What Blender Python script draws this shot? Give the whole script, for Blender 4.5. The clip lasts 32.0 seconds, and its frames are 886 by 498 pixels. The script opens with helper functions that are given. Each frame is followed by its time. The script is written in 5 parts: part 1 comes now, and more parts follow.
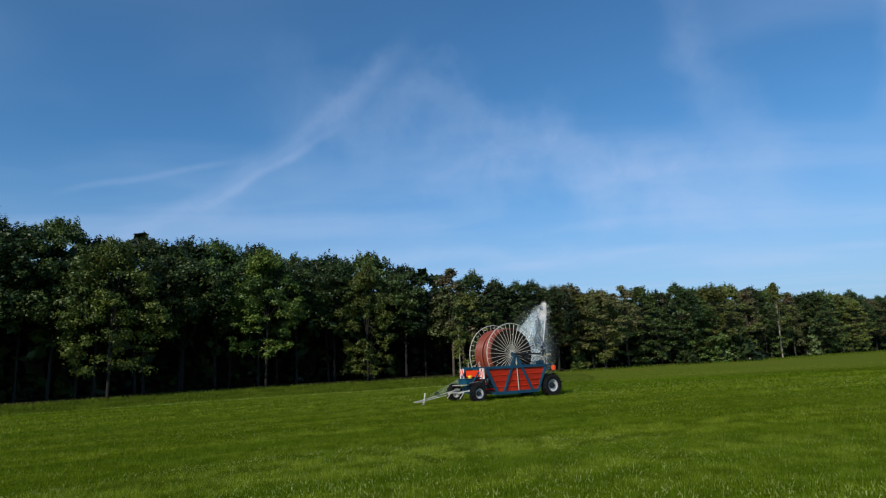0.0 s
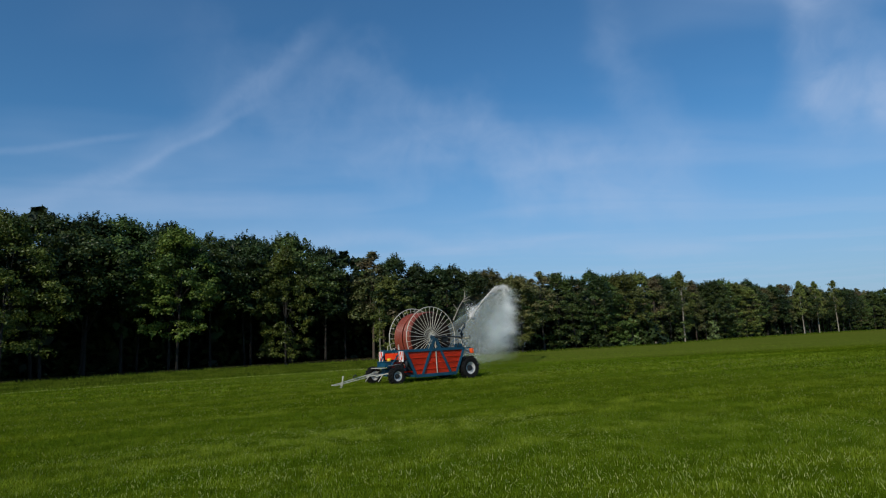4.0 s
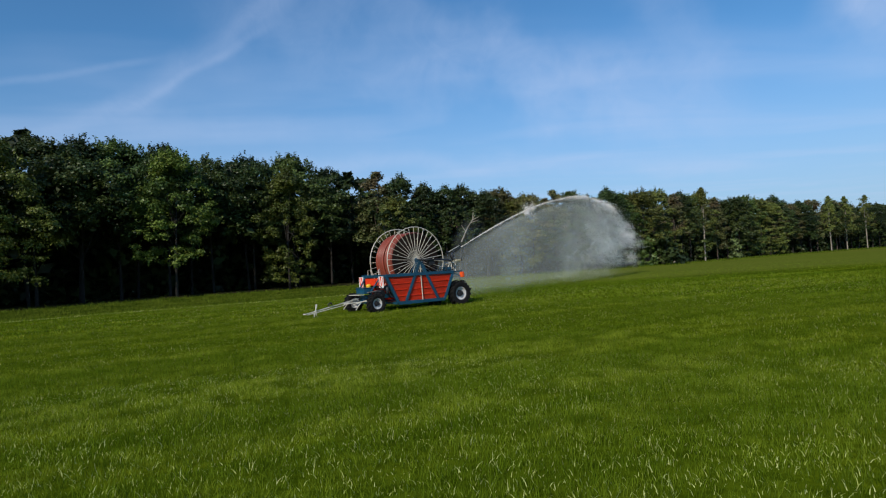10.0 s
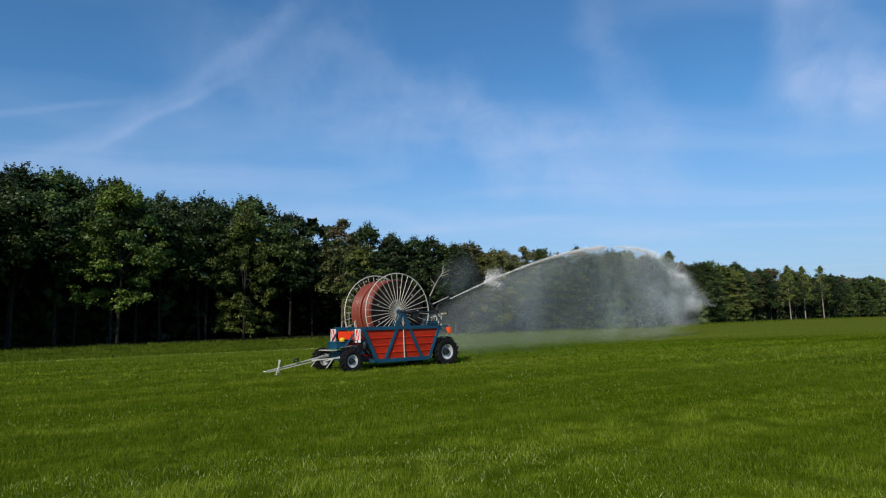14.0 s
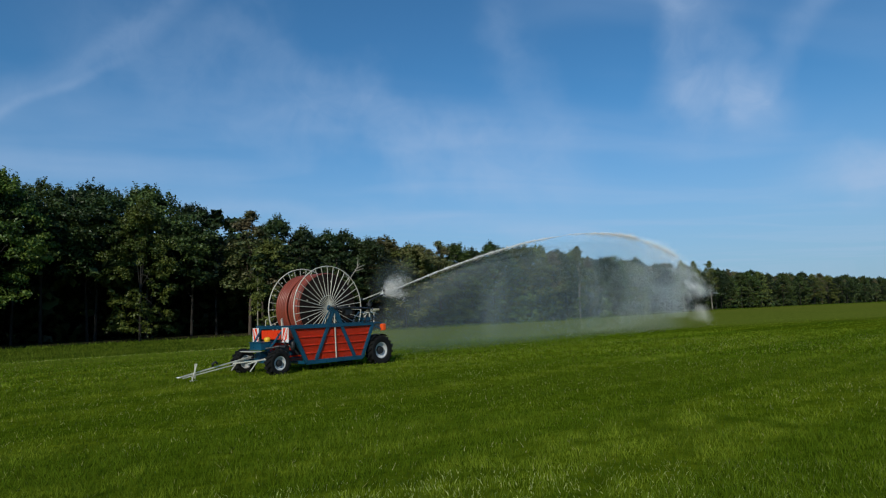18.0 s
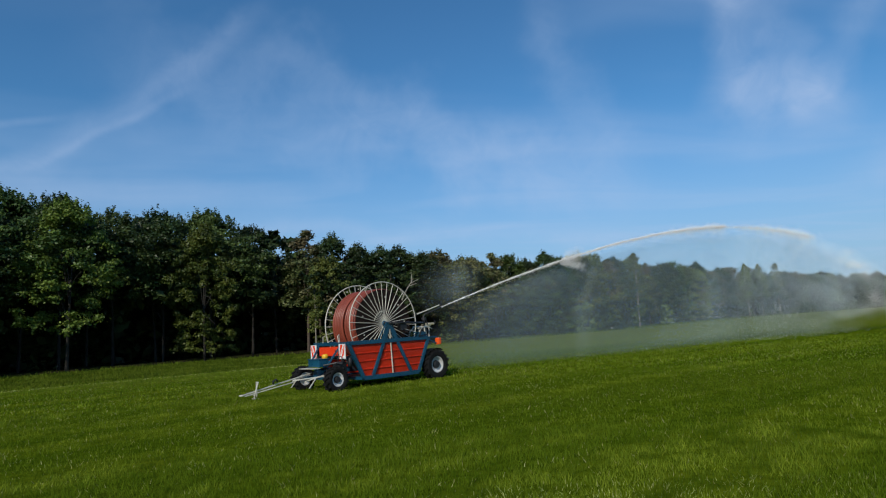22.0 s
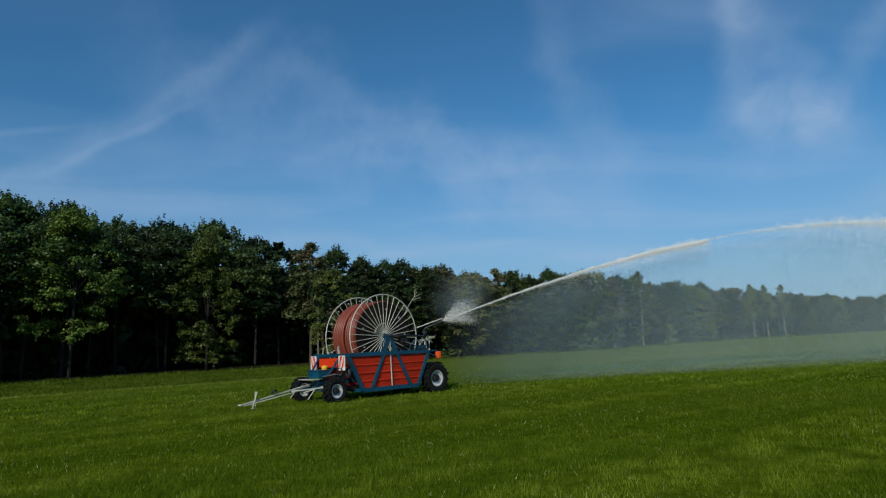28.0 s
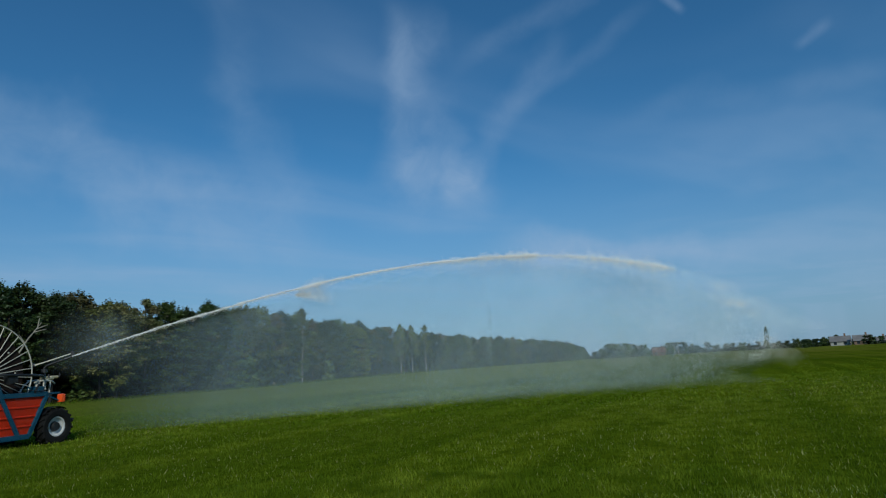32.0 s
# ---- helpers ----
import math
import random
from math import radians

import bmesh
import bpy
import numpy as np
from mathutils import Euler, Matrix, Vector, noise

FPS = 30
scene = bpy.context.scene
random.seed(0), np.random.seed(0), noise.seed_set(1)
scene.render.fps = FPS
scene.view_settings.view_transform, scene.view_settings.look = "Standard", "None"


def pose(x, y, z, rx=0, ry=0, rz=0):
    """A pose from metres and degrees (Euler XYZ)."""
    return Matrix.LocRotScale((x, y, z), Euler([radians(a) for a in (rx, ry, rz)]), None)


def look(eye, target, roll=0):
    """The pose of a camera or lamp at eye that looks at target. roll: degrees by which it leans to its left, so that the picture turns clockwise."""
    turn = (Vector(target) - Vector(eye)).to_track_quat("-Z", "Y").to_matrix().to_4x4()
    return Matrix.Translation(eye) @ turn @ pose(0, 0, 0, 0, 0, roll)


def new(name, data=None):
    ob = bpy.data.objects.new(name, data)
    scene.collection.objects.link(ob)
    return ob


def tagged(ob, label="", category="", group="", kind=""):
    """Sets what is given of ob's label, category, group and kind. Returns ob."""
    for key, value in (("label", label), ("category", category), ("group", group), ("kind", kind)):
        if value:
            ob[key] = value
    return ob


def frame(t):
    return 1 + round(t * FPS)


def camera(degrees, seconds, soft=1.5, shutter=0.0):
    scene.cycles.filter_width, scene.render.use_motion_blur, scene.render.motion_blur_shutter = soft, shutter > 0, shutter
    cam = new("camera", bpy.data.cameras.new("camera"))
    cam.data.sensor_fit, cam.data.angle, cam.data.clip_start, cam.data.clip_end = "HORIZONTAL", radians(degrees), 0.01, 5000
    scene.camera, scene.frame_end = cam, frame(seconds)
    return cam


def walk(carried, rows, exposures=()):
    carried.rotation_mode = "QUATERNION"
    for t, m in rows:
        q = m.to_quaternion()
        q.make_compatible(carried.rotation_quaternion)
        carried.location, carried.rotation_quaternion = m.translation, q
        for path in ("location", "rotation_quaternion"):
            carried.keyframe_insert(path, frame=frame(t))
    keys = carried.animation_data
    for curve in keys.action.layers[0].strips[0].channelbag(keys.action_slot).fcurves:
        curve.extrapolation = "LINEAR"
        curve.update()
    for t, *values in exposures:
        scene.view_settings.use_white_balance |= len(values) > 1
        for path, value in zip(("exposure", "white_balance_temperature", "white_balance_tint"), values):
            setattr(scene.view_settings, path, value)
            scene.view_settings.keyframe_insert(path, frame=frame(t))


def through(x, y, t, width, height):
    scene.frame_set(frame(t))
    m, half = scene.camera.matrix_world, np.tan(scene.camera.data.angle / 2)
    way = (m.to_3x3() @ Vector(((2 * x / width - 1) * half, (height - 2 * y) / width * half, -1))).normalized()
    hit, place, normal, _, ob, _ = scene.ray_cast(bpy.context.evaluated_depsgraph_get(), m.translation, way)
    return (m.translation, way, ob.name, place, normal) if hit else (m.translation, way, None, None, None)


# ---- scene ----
cam = camera(70.82, 32.0, soft=1.2)
EXPOSURES = [(0, 0.09, 6500, 11), (1, -0.06, 6500, 10), (2, 0.08, 6500, 10), (3, 0.08, 6500, 9), (4, -0.16, 6500, 9), (7, 0.06, 6600, 12), (8, -0.03, 6600, 12), (9, -0.02, 6550, 10), (10, 0.10, 6600, 13), (11, 0.68, 6650, 21), (12.5, 0.60, 6600, 22), (13, 0.32, 6550, 20), (13.5, 0.2, 6550, 16), (14.5, 0.05, 6550, 11), (17, 0.10, 6500, 10), (18, -0.18, 6350, 6), (19, -0.2, 6400, 7), (20, 0.10, 6450, 9), (21, -0.07, 6450, 9), (22, -0.06, 6450, 9), (24, -0.28, 6350, 5), (27, -0.45, 6320, 4), (28, -0.3, 6300, 3), (29.5, -0.04, 6500, 10), (30, 0.02, 6450, 8), (31, -0.5, 6000, 0), (32, -0.52, 6000, 0)]
PATH = [
    (0, (-0.000, -0.000, 1.662), (0.0000, 4.9192, 2.5567), -2.75),
    (0.5, (0.006, -0.008, 1.652), (0.1840, 4.9092, 2.5431), -2.17),
    (1, (0.019, -0.011, 1.650), (0.2324, 4.9418, 2.2995), -2.49),
    (1.5, (0.028, -0.011, 1.663), (0.2528, 4.9363, 2.3479), -2.97),
    (2, (0.028, -0.006, 1.661), (0.1674, 4.9513, 2.3006), -2.67),
    (2.5, (0.036, 0.007, 1.657), (0.1344, 4.9646, 2.3008), -3.29),
    (3, (0.057, 0.021, 1.638), (0.2974, 4.9752, 2.2732), -3.14),
    (3.5, (0.052, 0.032, 1.647), (0.4647, 4.9731, 2.2937), -3.10),
    (4, (0.058, 0.041, 1.636), (0.6684, 4.9486, 2.3755), -2.62),
    (4.5, (0.091, 0.069, 1.658), (0.7647, 4.9759, 2.3433), -2.29),
    (6.5, (0.748, 0.737, 1.661), (1.5820, 5.6525, 2.0359), -5.71),
    (7, (0.938, 0.935, 1.663), (1.7450, 5.8354, 2.2418), -7.43),
    (7.5, (1.151, 1.208, 1.657), (1.6388, 6.1471, 2.2668), -4.22),
    (8, (1.321, 1.520, 1.663), (1.8724, 6.4289, 2.4396), -4.84),
    (8.5, (1.508, 1.812, 1.659), (1.9271, 6.7274, 2.4716), -4.75),
    (9, (1.669, 2.136, 1.662), (1.8789, 7.0750, 2.4100), -3.19),
    (9.5, (1.749, 2.508, 1.657), (2.1341, 7.4417, 2.3707), -1.08),
    (10, (1.809, 2.900, 1.628), (2.2321, 7.8803, 1.7576), -3.33),
    (10.5, (1.769, 3.329, 1.614), (2.1217, 8.3115, 1.3809), -2.02),
    (11, (1.688, 3.771, 1.627), (2.5356, 8.6812, 1.2101), -0.99),
    (11.5, (1.642, 4.211, 1.624), (2.2337, 9.1690, 1.3683), -2.97),
    (12, (1.530, 4.634, 1.627), (1.9142, 9.6177, 1.7619), -0.72),
    (12.5, (1.461, 5.041, 1.619), (2.1982, 9.9812, 1.8531), -2.42),
    (13, (1.390, 5.427, 1.608), (1.7397, 10.3988, 2.0097), -1.60),
    (13.5, (1.196, 5.760, 1.589), (1.8382, 10.6708, 2.2752), 1.26),
    (14, (1.042, 6.098, 1.574), (1.8095, 11.0060, 2.1384), -1.31),
    (14.5, (0.894, 6.419, 1.580), (1.5108, 11.3578, 2.0530), 0.38),
    (16.5, (0.310, 7.648, 1.581), (1.2601, 12.5472, 1.8863), -0.52),
    (17, (0.324, 7.702, 1.624), (1.4637, 12.5569, 1.9885), -1.66),
    (17.5, (0.320, 7.702, 1.633), (1.6609, 12.4838, 2.2122), -2.04),
    (18, (0.327, 7.697, 1.616), (1.8273, 12.4396, 2.1221), -2.06),
    (18.5, (0.335, 7.694, 1.622), (1.9118, 12.4100, 2.1440), -2.30),
    (19, (0.326, 7.699, 1.624), (1.9491, 12.3985, 2.1549), -2.28),
    (19.5, (0.316, 7.694, 1.619), (1.6557, 12.4809, 2.1572), -2.96),
    (20, (0.319, 7.699, 1.612), (1.3859, 12.5485, 2.2009), -2.67),
    (20.5, (0.333, 7.695, 1.612), (1.4672, 12.5319, 2.1767), -2.77),
    (21, (0.339, 7.705, 1.616), (1.3924, 12.5569, 2.2062), -2.47),
    (21.5, (0.346, 7.740, 1.629), (1.4476, 12.5788, 2.2385), -3.07),
    (22, (0.362, 7.764, 1.621), (1.4559, 12.6021, 2.2494), -3.62),
    (22.5, (0.377, 7.759, 1.620), (1.6549, 12.5474, 2.2825), -3.51),
    (23, (0.388, 7.769, 1.623), (1.7601, 12.5288, 2.3032), -2.92),
    (23.5, (0.407, 7.791, 1.626), (2.2460, 12.3787, 2.3829), -2.52),
    (24, (0.411, 7.780, 1.634), (2.8617, 12.0667, 2.4159), -1.77),
    (24.5, (0.410, 7.781, 1.618), (2.8549, 12.0649, 2.4360), -2.16),
    (26.5, (0.456, 7.732, 1.552), (3.1497, 11.8699, 2.3429), -2.75),
    (27, (0.445, 7.691, 1.539), (2.7578, 12.0614, 2.2822), -2.92),
    (27.5, (0.447, 7.674, 1.539), (2.0747, 12.3386, 2.3098), -3.35),
    (28, (0.449, 7.677, 1.557), (1.5058, 12.5060, 2.3082), -2.50),
    (28.5, (0.436, 7.694, 1.561), (1.1012, 12.5876, 2.3393), -2.24),
    (29, (0.434, 7.710, 1.552), (0.9654, 12.6282, 2.2799), -2.39),
    (29.5, (0.444, 7.747, 1.567), (0.9131, 12.6805, 2.2300), -2.33),
    (30, (0.482, 7.810, 1.572), (1.7136, 12.5967, 2.3293), -2.68),
    (30.5, (0.521, 7.838, 1.553), (3.6166, 11.6887, 2.3234), -1.38),
    (31, (0.554, 7.886, 1.529), (3.9150, 11.4547, 2.5114), -2.66),
    (31.5, (0.594, 7.939, 1.534), (3.9202, 11.6016, 2.2549), -2.89),
    (32, (0.612, 7.997, 1.543), (3.9491, 11.6085, 2.4476), -3.24),
]
walk(cam, [(t, look(eye, target, roll)) for t, eye, target, roll in PATH], EXPOSURES)



# ---- world and sun ----
SUN_AZ, SUN_EL = 212.0, 32.0
sun_dir = Vector((math.sin(radians(SUN_AZ)) * math.cos(radians(SUN_EL)), math.cos(radians(SUN_AZ)) * math.cos(radians(SUN_EL)), math.sin(radians(SUN_EL))))


class Nodes:
    """Short names for building a node tree."""

    def __init__(self, tree):
        self.tree = tree
        tree.nodes.clear()

    def add(self, kind, **sockets):
        n = self.tree.nodes.new(kind)
        for key, value in sockets.items():
            self.put(n.inputs[key.replace("_", " ")], value)
        return n

    def put(self, socket, value):
        if isinstance(value, bpy.types.NodeSocket):
            self.tree.links.new(value, socket)
        else:
            socket.default_value = value

    def math(self, op, a, b=0.0, c=0.0):
        n = self.tree.nodes.new("ShaderNodeMath")
        n.operation = op
        for socket, value in zip(n.inputs, (a, b, c)):
            self.put(socket, value)
        return n.outputs[0]

    def vec(self, op, a, b=(0, 0, 0)):
        n = self.tree.nodes.new("ShaderNodeVectorMath")
        n.operation = op
        self.put(n.inputs[0], a)
        self.put(n.inputs[1], b)
        return n.outputs["Value"] if op == "DOT_PRODUCT" else n.outputs[0]

    def span(self, value, lo, hi, a=0.0, b=1.0):
        n = self.tree.nodes.new("ShaderNodeMapRange")
        n.interpolation_type = "SMOOTHSTEP"
        for socket, v in zip(n.inputs, (value, lo, hi, a, b)):
            self.put(socket, v)
        return n.outputs[0]

    def noise(self, vector, scale, detail=3.0, rough=0.5, warp=0.0):
        n = self.tree.nodes.new("ShaderNodeTexNoise")
        if vector is not None:
            self.put(n.inputs["Vector"], vector)
        n.inputs["Scale"].default_value, n.inputs["Detail"].default_value = scale, detail
        n.inputs["Roughness"].default_value, n.inputs["Distortion"].default_value = rough, warp
        return n.outputs["Fac"]

    def mix(self, fac, a, b, mode="MIX"):
        n = self.tree.nodes.new("ShaderNodeMix")
        n.data_type, n.blend_type = "RGBA", mode
        self.put(n.inputs["Factor"], fac)
        self.put(n.inputs["A"], a if isinstance(a, bpy.types.NodeSocket) else (*a, 1))
        self.put(n.inputs["B"], b if isinstance(b, bpy.types.NodeSocket) else (*b, 1))
        return n.outputs["Result"]


def make_world():
    world = bpy.data.worlds.new("sky")
    scene.world = world
    world.use_nodes = True
    n = Nodes(world.node_tree)
    sky = n.add("ShaderNodeTexSky")
    sky.sky_type, sky.sun_disc = "NISHITA", False
    sky.sun_elevation, sky.sun_rotation = radians(SUN_EL), radians(SUN_AZ)
    sky.air_density, sky.dust_density, sky.ozone_density = 1.0, 0.4, 3.0
    way = n.add("ShaderNodeTexCoord").outputs["Generated"]
    # thin cirrus: drawn-out wisps over the whole dome
    up = n.add("ShaderNodeSeparateXYZ", Vector=way).outputs[2]
    flat = n.vec("DIVIDE", way, n.add("ShaderNodeCombineXYZ", X=n.math("MAXIMUM", up, 0.05), Y=n.math("MAXIMUM", up, 0.05), Z=1.0).outputs[0])
    turned = n.add("ShaderNodeMapping", Vector=flat, Rotation=(0, 0, radians(-38)), Scale=(0.5, 1.0, 0.0)).outputs[0]
    soft = n.noise(turned, 0.8, 3.0, 0.5, 0.6)
    fine = n.noise(turned, 3.2, 4.0, 0.55, 0.8)
    veil = n.math("MULTIPLY", n.span(soft, 0.40, 0.72), n.math("ADD", 0.55, n.math("MULTIPLY", fine, 0.6)))
    veil = n.math("MULTIPLY", veil, 0.22)

    def streak(p0, p1, width, gain, feather):
        a, b = Vector(p0).normalized(), Vector(p1).normalized()
        side = a.cross(b).normalized()
        along = side.cross(a)
        off = n.math("ADD", n.vec("DOT_PRODUCT", way, side), n.math("MULTIPLY", n.math("SUBTRACT", n.noise(way, 7.0, 4.0), 0.5), width * 3.0))
        t = n.vec("DOT_PRODUCT", way, along)
        reach = b.dot(along)
        ends = n.math("MULTIPLY", n.span(t, -feather, feather * 0.5), n.span(t, reach + feather, reach - feather * 0.5))
        across = n.span(n.math("ABSOLUTE", off), width, 0.0)
        body = n.math("ADD", 0.30, n.noise(way, 16.0, 6.0, 0.62, 1.4))
        return n.math("MULTIPLY", n.math("MULTIPLY", across, ends), n.math("MULTIPLY", body, gain))

    lines = [
        streak((-0.342, 0.906, 0.251), (-0.065, 0.884, 0.463), 0.028, 0.13, 0.06),
        streak((-0.349, 0.904, 0.247), (-0.173, 0.918, 0.357), 0.010, 0.11, 0.05),
        streak((-0.474, 0.860, 0.187), (-0.341, 0.903, 0.263), 0.02, 0.12, 0.06),
        streak((-0.500, 0.827, 0.258), (-0.328, 0.893, 0.307), 0.008, 0.12, 0.05),
        streak((-0.180, 0.896, 0.405), (0.420, 0.885, 0.200), 0.12, 0.17, 0.15),
        streak((-0.384, 0.894, 0.232), (0.012, 0.983, 0.182), 0.05, 0.1, 0.1),
        streak((0.576, 0.652, 0.493), (0.658, 0.713, 0.242), 0.075, 0.24, 0.06),
        streak((0.586, 0.751, 0.305), (0.707, 0.660, 0.254), 0.055, 0.3, 0.04),
        streak((0.542, 0.670, 0.508), (0.582, 0.683, 0.442), 0.03, 0.12, 0.05),
        streak((0.642, 0.610, 0.464), (0.735, 0.426, 0.528), 0.026, 0.11, 0.06),
        streak((0.709, 0.590, 0.386), (0.778, 0.412, 0.475), 0.022, 0.09, 0.05),
        streak((0.791, 0.368, 0.490), (0.807, 0.358, 0.471), 0.01, 0.26, 0.012),
        streak((0.886, 0.236, 0.399), (0.888, 0.205, 0.411), 0.013, 0.2, 0.014),
        streak((0.782, 0.602, 0.161), (0.980, 0.176, 0.096), 0.055, 0.2, 0.12),
        streak((0.108, 0.943, 0.315), (0.453, 0.868, 0.202), 0.09, 0.12, 0.12),
        streak((0.834, 0.422, 0.356), (0.932, 0.149, 0.330), 0.03, 0.08, 0.08),
        streak((0.367, 0.822, 0.436), (0.472, 0.844, 0.256), 0.05, 0.08, 0.08),
        streak((0.326, 0.763, 0.558), (0.444, 0.869, 0.219), 0.06, 0.07, 0.1),
        streak((-0.195, 0.966, 0.172), (0.492, 0.862, 0.122), 0.022, 0.22, 0.12),
        streak((0.742, 0.651, 0.160), (0.806, 0.568, 0.167), 0.05, 0.18, 0.08),
        streak((0.726, 0.517, 0.453), (0.673, 0.684, 0.281), 0.034, 0.15, 0.05),
        streak((0.543, 0.672, 0.504), (0.611, 0.746, 0.264), 0.04, 0.16, 0.06),
        streak((0.763, 0.622, 0.174), (0.910, 0.393, 0.133), 0.04, 0.24, 0.08),
    ]
    haze = n.math("MULTIPLY", n.span(up, 0.34, 0.0), 0.74)
    mask = n.math("ADD", veil, 0.0)
    for line in lines:
        mask = n.math("ADD", mask, line)
    mask = n.math("MINIMUM", mask, 0.75)
    graded = n.mix(1.0, sky.outputs[0], SKY_TINT, "MULTIPLY")
    seen = n.mix(mask, n.mix(haze, graded, HORIZON), CLOUD)
    back = n.add("ShaderNodeBackground", Color=seen, Strength=SKY_STRENGTH)
    out = n.add("ShaderNodeOutputWorld")
    n.put(out.inputs[0], back.outputs[0])


SKY_TINT, CLOUD, HORIZON, SKY_STRENGTH = (0.50, 0.93, 1.16), (4.8, 6.0, 8.3), (3.32, 4.36, 6.45), 0.100
make_world()
sun = bpy.data.lights.new("sun", "SUN")
sun.energy, sun.angle, sun.color = 3.6, radians(0.6), (1.0, 0.93, 0.80)
new("sun", sun).matrix_world = look(sun_dir * 200, (0, 0, 0))
scene.view_settings.exposure = 0.0


# ---- materials ----
ROW_TURN = 23.0  # the way that the mowing rows run


def material(name, colour, rough=0.6, metal=0.0, vary=0.25, scale=6.0, bump=0.15, second=None, gloss=0.5, random=0.0):
    """A painted, rubber or metal surface with grain and grime at two scales."""
    m = bpy.data.materials.new(name)
    m.use_nodes = True
    n = Nodes(m.node_tree)
    at = n.add("ShaderNodeTexCoord").outputs["Object"]
    big, small = n.noise(at, scale * 0.35, 3.0, 0.55, 0.4), n.noise(at, scale * 6.0, 4.0, 0.6)
    dark = tuple(c * (1 - vary) for c in colour)
    col = n.mix(n.span(big, 0.3, 0.7), dark, colour)
    col = n.mix(n.span(small, 0.55, 0.8, 0.0, 0.5), col, second or tuple(c * (1 - vary * 0.8) for c in colour))
    if random:
        info = n.add("ShaderNodeObjectInfo").outputs["Random"]
        col = n.mix(n.math("MULTIPLY", info, random), col, tuple(c * 0.55 for c in colour))
    b = n.add("ShaderNodeBsdfPrincipled", Base_Color=col, Metallic=metal)
    b.inputs["Specular IOR Level"].default_value = gloss
    n.put(b.inputs["Roughness"], n.span(small, 0.2, 0.8, max(0.0, rough - 0.1), min(1.0, rough + 0.12)))
    if bump:
        r = n.add("ShaderNodeBump", Strength=bump, Distance=0.01, Height=small)
        n.put(b.inputs["Normal"], r.outputs[0])
    out = n.add("ShaderNodeOutputMaterial")
    n.put(out.inputs[0], b.outputs[0])
    return m


def leaf_material(name, a, b, through=0.35, third=None, patch=0.25, gloss=0.3, rows=None):
    """Leaves: colour differs from leaf to leaf, from clump to clump and from tree to tree; some light shines through."""
    m = bpy.data.materials.new(name)
    m.use_nodes = True
    n = Nodes(m.node_tree)
    geo = n.add("ShaderNodeNewGeometry")
    at = n.add("ShaderNodeTexCoord").outputs["Object"]
    each = n.add("ShaderNodeObjectInfo").outputs["Random"]
    col = n.mix(geo.outputs["Random Per Island"], a, b)
    col = n.mix(n.span(n.noise(at, patch, 3.0), 0.4, 0.65), col, third or tuple(0.6 * c for c in a))
    if rows:
        lane = n.add("ShaderNodeMapping", Vector=n.add("ShaderNodeMapping", Vector=at, Rotation=(0, 0, radians(-ROW_TURN))).outputs[0], Scale=(0.02, 0.50, 0.0)).outputs[0]
        col = n.mix(n.span(n.noise(lane, 1.0, 2.0, 0.5, 0.2), 0.42, 0.58, 0.0, 0.75), col, rows)
    hsv = n.add("ShaderNodeHueSaturation", Color=col)
    n.put(hsv.inputs["Hue"], n.span(each, 0, 1, 0.485, 0.508))
    n.put(hsv.inputs["Value"], n.span(each, 0, 1, 0.72, 1.2))
    d = n.add("ShaderNodeBsdfPrincipled", Base_Color=hsv.outputs[0], Roughness=0.5)
    d.inputs["Specular IOR Level"].default_value = gloss
    t = n.add("ShaderNodeBsdfTranslucent", Color=hsv.outputs[0])
    mixed = n.add("ShaderNodeMixShader", Fac=through)
    n.put(mixed.inputs[1], d.outputs[0])
    n.put(mixed.inputs[2], t.outputs[0])
    out = n.add("ShaderNodeOutputMaterial")
    n.put(out.inputs[0], mixed.outputs[0])
    return m


